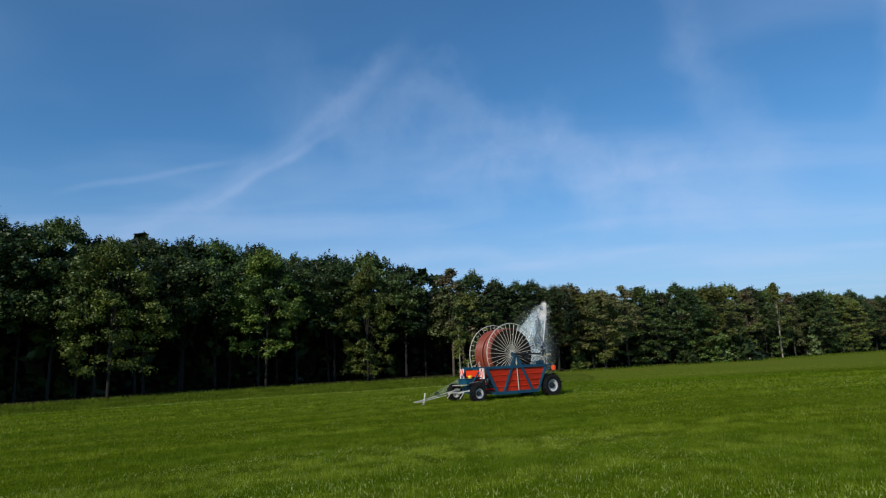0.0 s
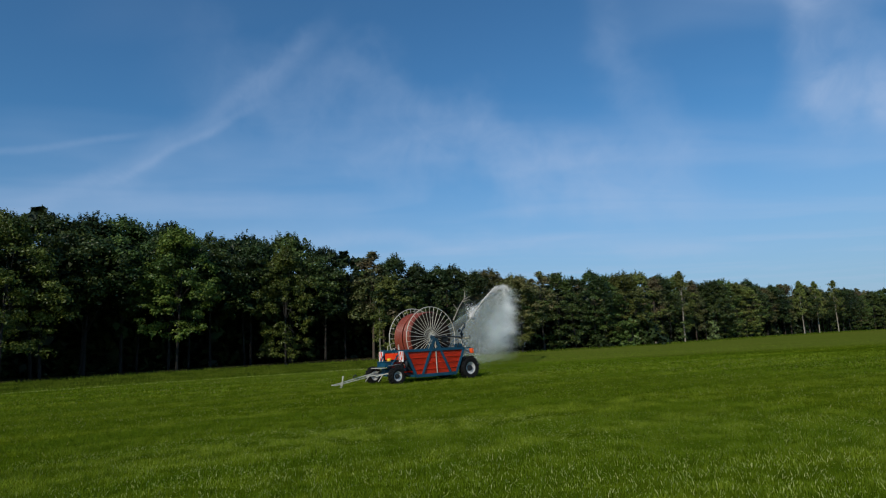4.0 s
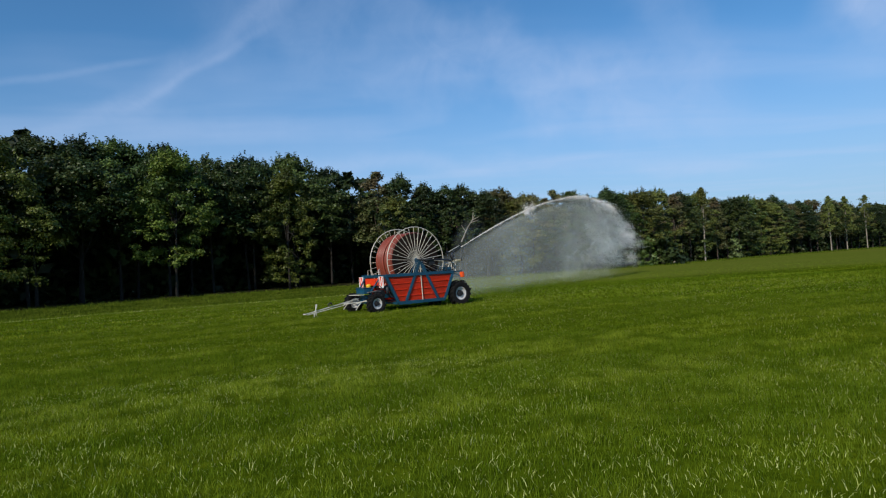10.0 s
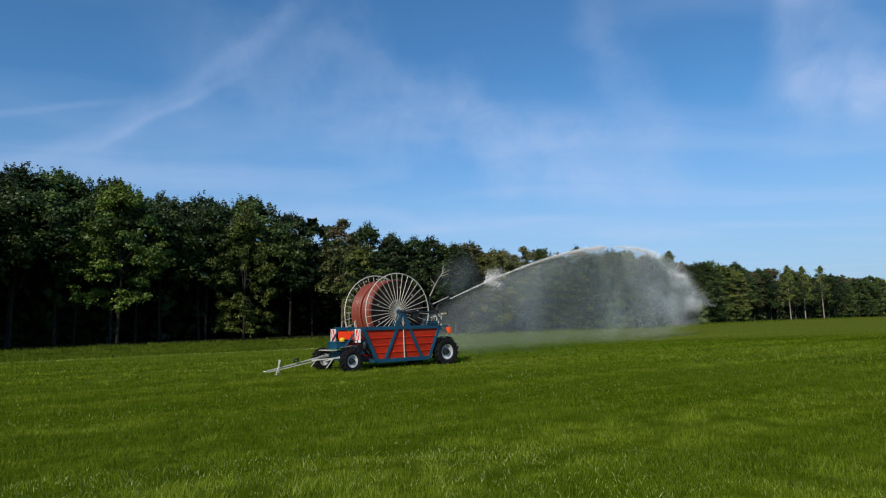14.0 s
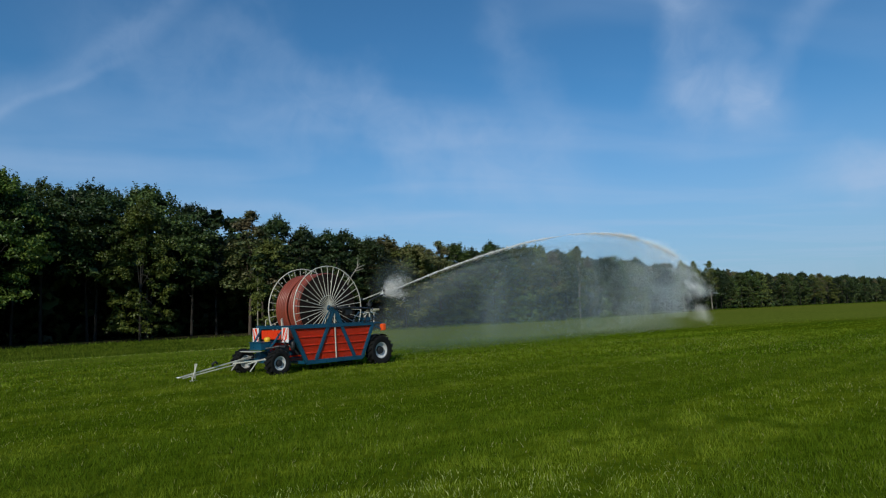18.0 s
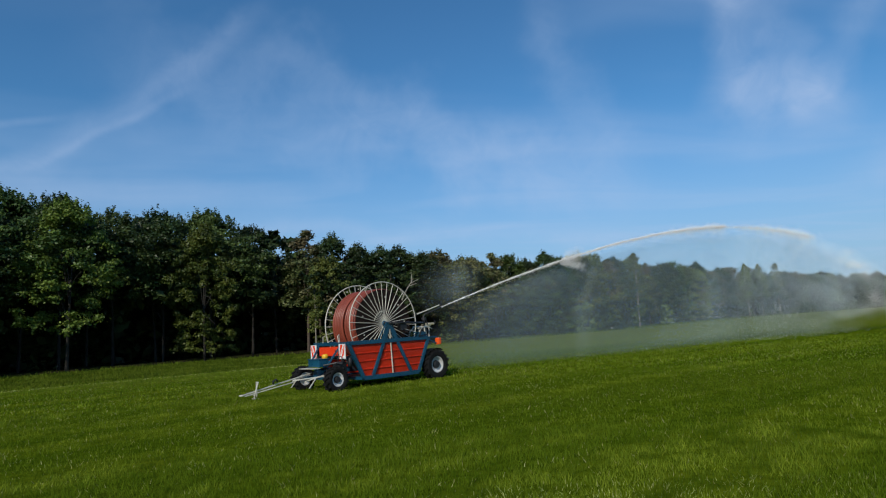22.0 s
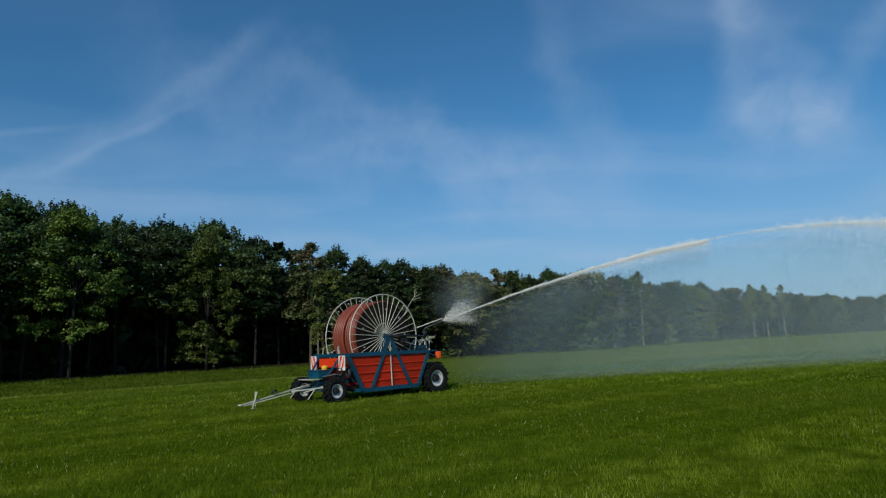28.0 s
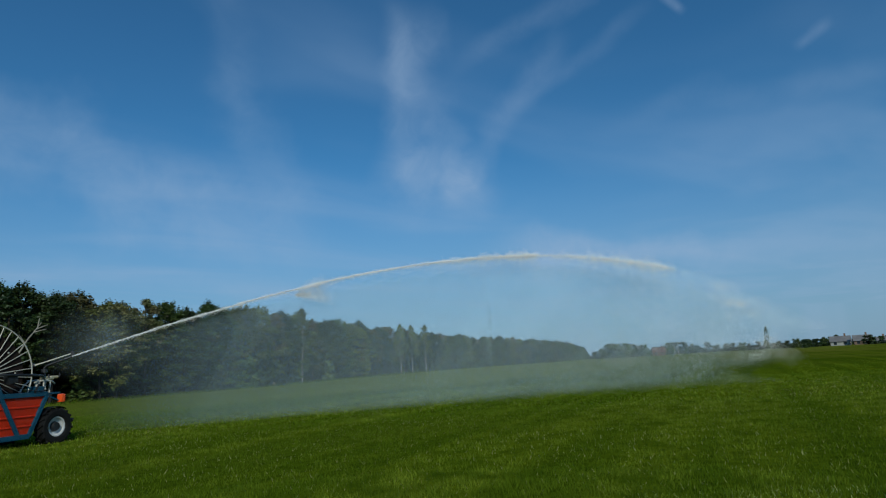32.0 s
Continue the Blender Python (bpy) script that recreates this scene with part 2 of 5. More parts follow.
def ground_material(name, turf):
    m = bpy.data.materials.new(name)
    m.use_nodes = True
    n = Nodes(m.node_tree)
    at = n.add("ShaderNodeTexCoord").outputs["Object"]
    wide = n.noise(at, 0.045, 3.0, 0.55, 0.6)
    mid = n.noise(at, 0.55, 4.0, 0.6, 0.3)
    fine = n.noise(at, 4.5, 5.0, 0.7)
    rows = n.add("ShaderNodeMapping", Vector=n.add("ShaderNodeMapping", Vector=at, Rotation=(0, 0, radians(-ROW_TURN))).outputs[0], Scale=(0.02, 0.50, 0.0)).outputs[0]
    drift = n.noise(rows, 1.0, 2.0, 0.5, 0.2)
    if turf:
        col = n.mix(n.span(mid, 0.3, 0.7), (0.078, 0.116, 0.004), (0.118, 0.150, 0.007))
        col = n.mix(n.span(drift, 0.45, 0.58, 0.0, 0.9), col, (0.060, 0.094, 0.004))
        col = n.mix(n.span(wide, 0.45, 0.68, 0.0, 0.55), col, (0.124, 0.142, 0.013))
        # the turf is paler towards the wood, and dry across the field
        place = n.add("ShaderNodeSeparateXYZ", Vector=at)
        away = n.math("SUBTRACT", place.outputs[1], n.math("MULTIPLY", place.outputs[0], 0.10))
        col = n.mix(n.span(n.math("ADD", away, n.math("MULTIPLY", mid, 6.0)), 40.0, 48.0, 0.0, 0.62), col, (0.165, 0.190, 0.030))
        col = n.mix(n.math("MULTIPLY", n.span(place.outputs[0], 45.0, 130.0), n.span(wide, 0.35, 0.6, 0.15, 0.6)), col, (0.165, 0.162, 0.024))
        col = n.mix(n.span(fine, 0.38, 0.62), n.mix(1.0, col, (0.55, 0.60, 0.55), "MULTIPLY"), col)
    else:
        # litter brown, darkened further for the shade under the trees
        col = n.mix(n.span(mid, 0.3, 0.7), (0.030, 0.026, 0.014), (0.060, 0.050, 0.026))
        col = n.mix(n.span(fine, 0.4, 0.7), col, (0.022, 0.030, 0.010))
    b = n.add("ShaderNodeBsdfPrincipled", Base_Color=col, Roughness=0.75)
    b.inputs["Specular IOR Level"].default_value = 0.0
    r = n.add("ShaderNodeBump", Strength=0.5, Distance=0.06, Height=fine)
    n.put(b.inputs["Normal"], r.outputs[0])
    out = n.add("ShaderNodeOutputMaterial")
    n.put(out.inputs[0], b.outputs[0])
    return m


def water_material(name, colour, sheet=0.0, puff=False):
    """Fine drops that scatter the light on to both sides. A sheet is a veil of them, too fine to tell apart, that thins out towards its edges."""
    m = bpy.data.materials.new(name)
    m.use_nodes = True
    n = Nodes(m.node_tree)
    # round drops scatter alike, whichever way a flake or a sheet of them hangs
    even = n.add("ShaderNodeCombineXYZ", X=-0.40, Y=-0.64, Z=0.65).outputs[0]
    d = n.add("ShaderNodeBsdfDiffuse", Color=(*colour, 1), Normal=even)
    t = n.add("ShaderNodeBsdfTranslucent", Color=(*colour, 1), Normal=even)
    mixed = n.add("ShaderNodeAddShader")
    n.put(mixed.inputs[0], d.outputs[0])
    n.put(mixed.inputs[1], t.outputs[0])
    out = n.add("ShaderNodeOutputMaterial")
    if not sheet:
        n.put(out.inputs[0], mixed.outputs[0])
        return m
    here = n.add("ShaderNodeTexCoord")
    uv = n.add("ShaderNodeSeparateXYZ", Vector=here.outputs["UV"])
    along, down = uv.outputs[0], uv.outputs[1]
    at = n.add("ShaderNodeMapping", Vector=here.outputs["Object"], Scale=(0.30, 0.3, 0.16)).outputs[0]
    uneven = n.span(n.noise(at, 1.0, 4.0, 0.55, 0.5), 0.25, 0.75, 0.70, 1.15)
    torn = n.math("ADD", along, n.span(n.noise(here.outputs["Object"], 0.7, 4.0, 0.6, 0.3), 0.2, 0.8, -0.06, 0.06))
    if puff:
        u, v = n.math("SUBTRACT", torn, 0.5), n.math("SUBTRACT", down, 0.5)
        far = n.math("SQRT", n.math("ADD", n.math("MULTIPLY", u, u), n.math("MULTIPLY", v, v)))
        fray = n.math("MULTIPLY", n.span(far, 0.44, 0.05), n.math("MULTIPLY", n.span(along, 0.0, 0.10), n.span(along, 1.0, 0.90)))
    else:
        fray = n.math("MULTIPLY", n.span(down, 0.0, 0.10), n.span(down, 1.0, 0.93))
        fray = n.math("MULTIPLY", fray, n.math("MULTIPLY", n.span(along, 0.0, 0.13), n.span(torn, 0.96, 0.80)))
    thin = n.add("ShaderNodeMixShader", Fac=n.math("MULTIPLY", n.math("MULTIPLY", fray, uneven), sheet))
    clear = n.add("ShaderNodeBsdfTransparent")
    n.put(thin.inputs[1], clear.outputs[0])
    n.put(thin.inputs[2], mixed.outputs[0])
    n.put(out.inputs[0], thin.outputs[0])
    return m


TURF = ground_material("turf", True)
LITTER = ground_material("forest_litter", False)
BLADE = leaf_material("grass_blade", (0.112, 0.172, 0.009), (0.268, 0.330, 0.030), 0.35, (0.066, 0.108, 0.005), 1.4, 0.02, (0.090, 0.146, 0.006))
HEADLAND = leaf_material("headland_grass", (0.060, 0.098, 0.006), (0.150, 0.190, 0.022), 0.3, (0.048, 0.080, 0.006), 0.5, 0.02)
STALK = leaf_material("dry_stalk", (0.42, 0.47, 0.12), (0.74, 0.75, 0.32), 0.3, None, 0.25, 0.06)
LEAF = leaf_material("broad_leaf", (0.052, 0.090, 0.017), (0.130, 0.185, 0.042), 0.26, (0.030, 0.058, 0.012), 0.22, 0.45)
# brighter copy of the leaf green, with sunlight put into the colour
LEAF_SUNLIT = leaf_material("sunlit_leaf", (0.085, 0.132, 0.016), (0.190, 0.240, 0.045), 0.30, (0.048, 0.082, 0.012), 0.35, 0.4)
# dark leaf green; the shade of the wood is put into it
LEAF_DARK_SHADE = leaf_material("dark_shaded_leaf", (0.024, 0.047, 0.012), (0.064, 0.098, 0.024), 0.22, None, 0.25, 0.4)
LEAF_OLIVE = leaf_material("olive_leaf", (0.130, 0.160, 0.034), (0.215, 0.242, 0.062), 0.30, (0.100, 0.128, 0.030), 0.3)
LEAF_BROWN = leaf_material("brownish_leaf", (0.125, 0.118, 0.044), (0.205, 0.186, 0.074), 0.28, (0.090, 0.112, 0.034), 0.4)
NEEDLE = leaf_material("pine_needle", (0.088, 0.126, 0.040), (0.158, 0.186, 0.064), 0.2, (0.165, 0.135, 0.068), 0.35)
LEAF_PALE = leaf_material("pale_leaf", (0.130, 0.190, 0.060), (0.210, 0.270, 0.110), 0.3)
# near-black: the shade under the crowns is put into the bark colour
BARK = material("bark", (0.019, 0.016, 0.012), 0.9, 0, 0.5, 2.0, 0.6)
BARK_PALE = material("pale_bark", (0.33, 0.30, 0.25), 0.8, 0, 0.45, 2.0, 0.4, (0.10, 0.09, 0.08))
BARK_PINE = material("pine_bark", (0.085, 0.062, 0.046), 0.85, 0, 0.5, 2.0, 0.5, (0.05, 0.04, 0.03))
BLUE = material("blue_paint", (0.006, 0.064, 0.120), 0.32, 0, 0.35, 3.0, 0.08, (0.03, 0.09, 0.12))
RED = material("red_paint", (0.82, 0.050, 0.012), 0.33, 0, 0.16, 2.5, 0.06, (0.55, 0.05, 0.02))
ZINC = material("galvanised_steel", (0.62, 0.59, 0.50), 0.45, 0.15, 0.25, 7.0, 0.05)
STEEL_DARK = material("dark_steel", (0.035, 0.036, 0.040), 0.5, 0.4, 0.4, 5.0, 0.1)
HOSE = material("red_brown_hose", (0.270, 0.058, 0.034), 0.38, 0, 0.35, 3.0, 0.05, (0.27, 0.10, 0.07), 0.35, 0.45)
# brown-black that carries the shade inside the reel in its colour
DRUM = material("shade_brown_black_sheet", (0.022, 0.015, 0.013), 0.9, 0, 0.4, 5.0, 0.1, None, 0.08)
RUBBER = material("tyre_rubber", (0.009, 0.009, 0.009), 0.85, 0, 0.4, 6.0, 0.3, (0.024, 0.022, 0.018), 0.2)
WHITE = material("white_paint", (0.76, 0.76, 0.74), 0.5, 0, 0.15, 5.0, 0.03, (0.55, 0.53, 0.48))
RIM = material("wheel_rim_paint", (0.58, 0.58, 0.58), 0.45, 0.1, 0.2, 5.0, 0.03, (0.35, 0.32, 0.28))
YELLOW = material("yellow_plastic", (0.75, 0.42, 0.02), 0.4, 0, 0.15, 6.0, 0.0)
ORANGE = material("orange_lens", (0.85, 0.10, 0.018), 0.25, 0, 0.1, 6.0, 0.0)
BRASS = material("pale_brass", (0.55, 0.48, 0.30), 0.4, 0.6, 0.3, 9.0, 0.03)
PLASTER = material("dull_plaster", (0.42, 0.41, 0.38), 0.8, 0, 0.2, 1.0, 0.1)
TILE = material("red_roof_tile", (0.17, 0.085, 0.065), 0.7, 0, 0.3, 1.0, 0.2)
SLATE = material("grey_roof", (0.20, 0.19, 0.19), 0.6, 0, 0.3, 1.0, 0.2)
BRICK = material("brick_wall", (0.22, 0.14, 0.10), 0.8, 0, 0.3, 1.0, 0.2)
PANE = material("window_glass", (0.03, 0.04, 0.05), 0.1, 0, 0.2, 1.0, 0.0)
JET = water_material("jet_water", (0.60, 0.595, 0.59))
MIST = water_material("fine_drops", (0.68, 0.73, 0.77))
VEIL = water_material("hanging_mist", (0.66, 0.80, 0.87), 0.092)
PUFF = water_material("drifting_mist", (0.66, 0.80, 0.87), 0.052, True)


# ---- shapes ----
def mesh_of(name, verts, faces, mat, smooth=False):
    me = bpy.data.meshes.new(name)
    me.from_pydata([tuple(v) for v in verts], [], faces)
    me.materials.append(mat)
    if smooth:
        me.polygons.foreach_set("use_smooth", [True] * len(me.polygons))
    me.update()
    return me


def part(name, bm, mat, parent, label="", smooth=False):
    """Links a bmesh (or a mesh) as one mesh object under a thing or a part."""
    if isinstance(bm, bpy.types.Mesh):
        me = bm
    else:
        me = bpy.data.meshes.new(name)
        bm.to_mesh(me)
        bm.free()
        me.materials.append(mat)
        if smooth:
            me.polygons.foreach_set("use_smooth", [True] * len(me.polygons))
    ob = new(name, me)
    ob.parent = parent
    if label:
        tagged(ob, label)
    return ob


def box(bm, size, m=None, bevel=0.0):
    r = bmesh.ops.create_cube(bm, size=1.0, matrix=(m or Matrix()) @ Matrix.Diagonal((*size, 1)))
    if bevel:
        edges = list({e for v in r["verts"] for e in v.link_edges})
        bmesh.ops.bevel(bm, geom=edges, offset=bevel, segments=2, affect="EDGES", profile=0.7)
    return bm


def between(a, b):
    """A pose at the middle of a and b whose z runs from a to b."""
    a, b = Vector(a), Vector(b)
    q = (b - a).to_track_quat("Z", "Y")
    return Matrix.Translation((a + b) / 2) @ q.to_matrix().to_4x4(), (b - a).length


def beam(bm, a, b, w, h, bevel=0.008):
    m, length = between(a, b)
    return box(bm, (w, h, length), m, bevel)


def rod(bm, a, b, r, r2=None, n=10):
    m, length = between(a, b)
    bmesh.ops.create_cone(bm, cap_ends=True, segments=n, radius1=r, radius2=r if r2 is None else r2, depth=length, matrix=m)
    return bm


def tube(bm, points, r, n=8):
    """A bent pipe through points."""
    pts = [Vector(p) for p in points]
    rings = []
    for i, p in enumerate(pts):
        d = (pts[min(i + 1, len(pts) - 1)] - pts[max(i - 1, 0)]).normalized()
        q = d.to_track_quat("Z", "Y").to_matrix()
        rings.append([bm.verts.new(p + q @ Vector((r * math.cos(2 * math.pi * k / n), r * math.sin(2 * math.pi * k / n), 0))) for k in range(n)])
    for a, b in zip(rings, rings[1:]):
        for k in range(n):
            bm.faces.new((a[k], a[(k + 1) % n], b[(k + 1) % n], b[k]))
    bm.faces.new(rings[0][::-1])
    bm.faces.new(rings[-1])
    return bm


def ring(bm, radius, r, y=0.0, n=48, k=8, flat=1.0):
    """A hoop round the y axis at height y."""
    rows = []
    for i in range(n):
        a = 2 * math.pi * i / n
        rows.append([bm.verts.new(((radius + r * math.cos(2 * math.pi * j / k)) * math.cos(a), y + r * flat * math.sin(2 * math.pi * j / k),
                                   (radius + r * math.cos(2 * math.pi * j / k)) * math.sin(a))) for j in range(k)])
    for i in range(n):
        for j in range(k):
            bm.faces.new((rows[i][j], rows[i][(j + 1) % k], rows[(i + 1) % n][(j + 1) % k], rows[(i + 1) % n][j]))
    return bm


def lathe(bm, profile, n=32):
    """Turns a profile of (radius, y) about the y axis."""
    rows = []
    for r, y in profile:
        rows.append([bm.verts.new((r * math.cos(2 * math.pi * i / n), y, r * math.sin(2 * math.pi * i / n))) for i in range(n)])
    for a, b in zip(rows, rows[1:]):
        for i in range(n):
            bm.faces.new((a[i], b[i], b[(i + 1) % n], a[(i + 1) % n]))
    return bm


# ---- ground ----
FRONT = [(-95, -20), (-60, 20), (-34, 47), (-18.5, 63), (-9, 70.5), (15, 75), (40, 87), (57, 98), (85, 117), (115, 133), (188, 152), (245, 184), (306, 222)]


def on_front(s):
    """A place s metres along the wood's edge, and the way that the edge runs there."""
    for a, b in zip(FRONT, FRONT[1:]):
        a, b = Vector(a), Vector(b)
        d = (b - a).length
        if s <= d or b == Vector(FRONT[-1]):
            w = (b - a) / d
            return a + w * s, w
        s -= d


def along_front(s):
    """A place s metres along the wood's edge, and the way that points out of the field, which turns gently from stretch to stretch."""
    p, _ = on_front(s)
    w = (on_front(s + 9.0)[0] - on_front(max(0.0, s - 9.0))[0]).normalized()
    return p, Vector((-w.y, w.x))


FRONT_LENGTH = sum((Vector(b) - Vector(a)).length for a, b in zip(FRONT, FRONT[1:]))


def make_ground():
    n, size = 140, 1500.0
    u = np.linspace(-1, 1, n)
    axis = np.sign(u) * (np.abs(u) ** 2.6) * size
    gx, gy = np.meshgrid(axis, axis + 20)
    z = 0.05 * np.sin(gx * 0.11 + 1) * np.sin(gy * 0.083) * (np.hypot(gx, gy - 20) < 400)
    z -= 0.05
    verts = np.stack([gx.ravel(), gy.ravel(), z.ravel()], 1)
    idx = np.arange(n * n).reshape(n, n)
    faces = np.stack([idx[:-1, :-1], idx[:-1, 1:], idx[1:, 1:], idx[1:, :-1]], -1).reshape(-1, 4)
    me = mesh_of("ground", verts.tolist(), faces.tolist(), TURF, True)
    tagged(new("ground", me), "wide flat meadow of short green grass", "meadow", kind="structure")


make_ground()


# ---- trees ----
def leaves(centres, normals, size, spread, seed, droop=0.3):
    """Bent leaf sprays, one at each centre: a diamond of two faces."""
    rng = np.random.default_rng(seed)
    n = len(centres)
    nor = normals + rng.normal(0, spread, (n, 3))
    nor /= np.linalg.norm(nor, axis=1, keepdims=True) + 1e-9
    t = np.cross(nor, rng.normal(0, 1, (n, 3)))
    t /= np.linalg.norm(t, axis=1, keepdims=True) + 1e-9
    b = np.cross(nor, t)
    s = size * rng.uniform(0.6, 1.35, (n, 1))
    p0 = centres - t * s * 0.6
    p1 = centres + b * s * 0.42 - nor * s * droop * 0.3
    p2 = centres + t * s * 0.75 - nor * s * droop
    p3 = centres - b * s * 0.42 - nor * s * droop * 0.3
    verts = np.stack([p0, p1, p2, p3], 1).reshape(-1, 3)
    k = np.arange(n)[:, None] * 4
    tris = np.concatenate([np.concatenate([k, k + 1, k + 2], 1), np.concatenate([k, k + 2, k + 3], 1)], 1).reshape(-1, 3)
    return verts, tris


def fast_mesh(name, verts, tris, mat):
    me = bpy.data.meshes.new(name)
    me.vertices.add(len(verts))
    me.vertices.foreach_set("co", np.asarray(verts, np.float32).ravel())
    me.loops.add(len(tris) * 3)
    me.loops.foreach_set("vertex_index", np.asarray(tris, np.int32).ravel())
    me.polygons.add(len(tris))
    me.polygons.foreach_set("loop_start", np.arange(len(tris), dtype=np.int32) * 3)
    me.materials.append(mat)
    me.update(calc_edges=True)
    return me


def clumped(clumps, per, size, seed, flat=0.6):
    """Leaf sprays on the shells of many small clumps (centre, radius)."""
    rng = np.random.default_rng(seed)
    cs, ns = [], []
    for c, r in clumps:
        d = rng.normal(0, 1, (per, 3))
        d /= np.linalg.norm(d, axis=1, keepdims=True)
        rad = r * np.minimum(np.abs(rng.normal(0.62, 0.30, (per, 1))), 1.5)
        off = d * rad * np.array([1, 1, flat])
        off[:, 2] -= 0.22 * rad[:, 0] ** 2
        cs.append(np.asarray(c) + off)
        ns.append(d * 0.7 + np.array([0, 0, 0.55]))
    return leaves(np.concatenate(cs), np.concatenate(ns), size, 0.35, seed + 1)


def limbs(bm, trunk_h, r0, targets, rng, lean=(0, 0)):
    top = Vector((lean[0], lean[1], trunk_h))
    pts = [Vector((0, 0, -0.3)), Vector((lean[0] * 0.2, lean[1] * 0.3, trunk_h * 0.35)), Vector((lean[0] * 0.6, lean[1] * 0.5, trunk_h * 0.7)), top]
    for i, (a, b) in enumerate(zip(pts, pts[1:])):
        rod(bm, a, b, r0 * (1 - 0.27 * i), r0 * (1 - 0.27 * (i + 1)), 8)
    for c in targets:
        h = rng.uniform(0.35, 0.85) * trunk_h
        base = pts[0].lerp(top, h / trunk_h)
        end = base.lerp(Vector(c), 0.85)
        mid = base.lerp(end, 0.5) + Vector((0, 0, 0.3))
        rod(bm, base, mid, r0 * 0.32, r0 * 0.2, 6)
        rod(bm, mid, end, r0 * 0.2, r0 * 0.06, 5)


def broad_tree(seed, height, spread, low, leaf_mat, bark, per=95, count=150, size=0.165, shelf=0.58, trunk_r=0.14):
    """A broad-leaved tree: trunk with limbs, and a crown of many leafy clumps with gaps between them."""
    rng = np.random.default_rng(seed)
    clumps = []
    for i in range(count):
        f = rng.uniform(0, 1) ** 0.9
        z = low + (height - low - 0.5) * f
        wide = spread * (0.42 + 0.75 * math.sin(math.pi * min(1.0, 0.16 + 0.84 * f)) ** 0.8) * (1.0 if f < 0.72 else (1 - f) / 0.28 * 0.5 + 0.5)
        a = rng.uniform(0, 2 * math.pi)
        bulge = 1 + 0.28 * math.sin(3 * a + seed) * math.sin(5 * f + seed * 1.7)
        rad = wide * bulge * rng.uniform(0.35, 1.0) ** 0.45
        clumps.append(((rad * math.cos(a), rad * math.sin(a), z + rng.normal(0, 0.25)), rng.uniform(0.55, 1.05) * spread / 3.9))
    for i in range(16):
        a, q = rng.uniform(0, 2 * math.pi), rng.uniform(0, 1)
        clumps.append(((0.7 * spread * q * math.cos(a), 0.7 * spread * q * math.sin(a), height - 0.1 - 2.0 * q * rng.uniform(0.5, 1.2)), rng.uniform(0.30, 0.70)))
    v, t = clumped(clumps, per, size, seed + 7, shelf)
    high = sorted(clumps, key=lambda c: -c[0][2])[:40 if per > 20 else 4]
    sprigs = []
    for c, r in high:
        for _ in range(2):
            sprigs.append(((c[0] + rng.normal(0, 0.35 * r), c[1] + rng.normal(0, 0.35 * r), c[2] + shelf * r * 0.8 + rng.uniform(0.0, 0.3)), rng.uniform(0.14, 0.24)))
    v2, t2 = clumped(sprigs, max(5, per // 5), size * 0.85, seed + 9, 2.2)
    v, t = np.concatenate([v, v2]), np.concatenate([t, t2 + len(v)])
    crown = fast_mesh("crown", v, t, leaf_mat)
    bm = bmesh.new()
    limbs(bm, height * 0.72, trunk_r, [c for c, r in clumps[:6]], rng, (rng.normal(0, 0.25), rng.normal(0, 0.25)))
    trunk = bpy.data.meshes.new("trunk")
    bm.to_mesh(trunk)
    bm.free()
    trunk.materials.append(bark)
    return trunk, crown


def pine_tree(seed, height, bare, spread, per=30, bark=None, needle=None):
    """A pine: tall bare stem, dead stubs, and a loose crown of flat needle clumps near the top."""
    rng = np.random.default_rng(seed)
    clumps, ends = [], []
    for i in range(52):
        f = rng.uniform(0, 1)
        z = bare + (height - bare) * f
        rad = spread * (1.08 - f * 0.85) * rng.uniform(0.15, 1.0) ** 0.6
        a = rng.uniform(0, 2 * math.pi)
        clumps.append(((rad * math.cos(a), rad * math.sin(a), z), rng.uniform(0.40, 0.80)))
        if i < 6:
            ends.append(clumps[-1][0])
    clumps += [((0, 0, height - 0.3), 0.4), ((0.2, 0.1, height - 0.9), 0.6)]
    for i in range(14):
        f = 1 - 0.35 * rng.uniform(0, 1) ** 2
        a, q = rng.uniform(0, 2 * math.pi), spread * (1.08 - f * 0.95) * rng.uniform(0, 1)
        clumps.append(((q * math.cos(a), q * math.sin(a), bare + (height - bare) * f + 0.3), rng.uniform(0.22, 0.36)))
    v, t = clumped(clumps, per, 0.160, seed + 3, 0.75)
    crown = fast_mesh("crown", v, t, needle or NEEDLE)
    bm = bmesh.new()
    limbs(bm, height * 0.95, 0.11, ends, rng, (rng.normal(0, 0.2), rng.normal(0, 0.2)))
    trunk = bpy.data.meshes.new("trunk")
    bm.to_mesh(trunk)
    bm.free()
    trunk.materials.append(bark or BARK_PINE)
    return trunk, crown


def bush_mesh(seed, height, spread, mat, count=26, per=34, size=0.34):
    rng = np.random.default_rng(seed)
    clumps = []
    for i in range(count):
        a, f = rng.uniform(0, 2 * math.pi), rng.uniform(0, 1)
        rad = spread * rng.uniform(0.2, 1) * (1 - 0.6 * f)
        clumps.append(((rad * math.cos(a), rad * math.sin(a), 0.25 + (height - 0.5) * f), rng.uniform(0.4, 0.75) * spread / 1.6))
    v, t = clumped(clumps, per, size, seed, 0.7)
    v[:, 2] = np.maximum(v[:, 2], -0.05)
    crown = fast_mesh("crown", v, t, mat)
    bm = bmesh.new()
    for k in range(5):
        a = k * 1.3 + seed
        rod(bm, (0, 0, -0.1), (0.5 * spread * math.cos(a), 0.5 * spread * math.sin(a), height * 0.7), 0.045, 0.015, 5)
    stem = bpy.data.meshes.new("stem")
    bm.to_mesh(stem)
    bm.free()
    stem.materials.append(BARK)
    return stem, crown


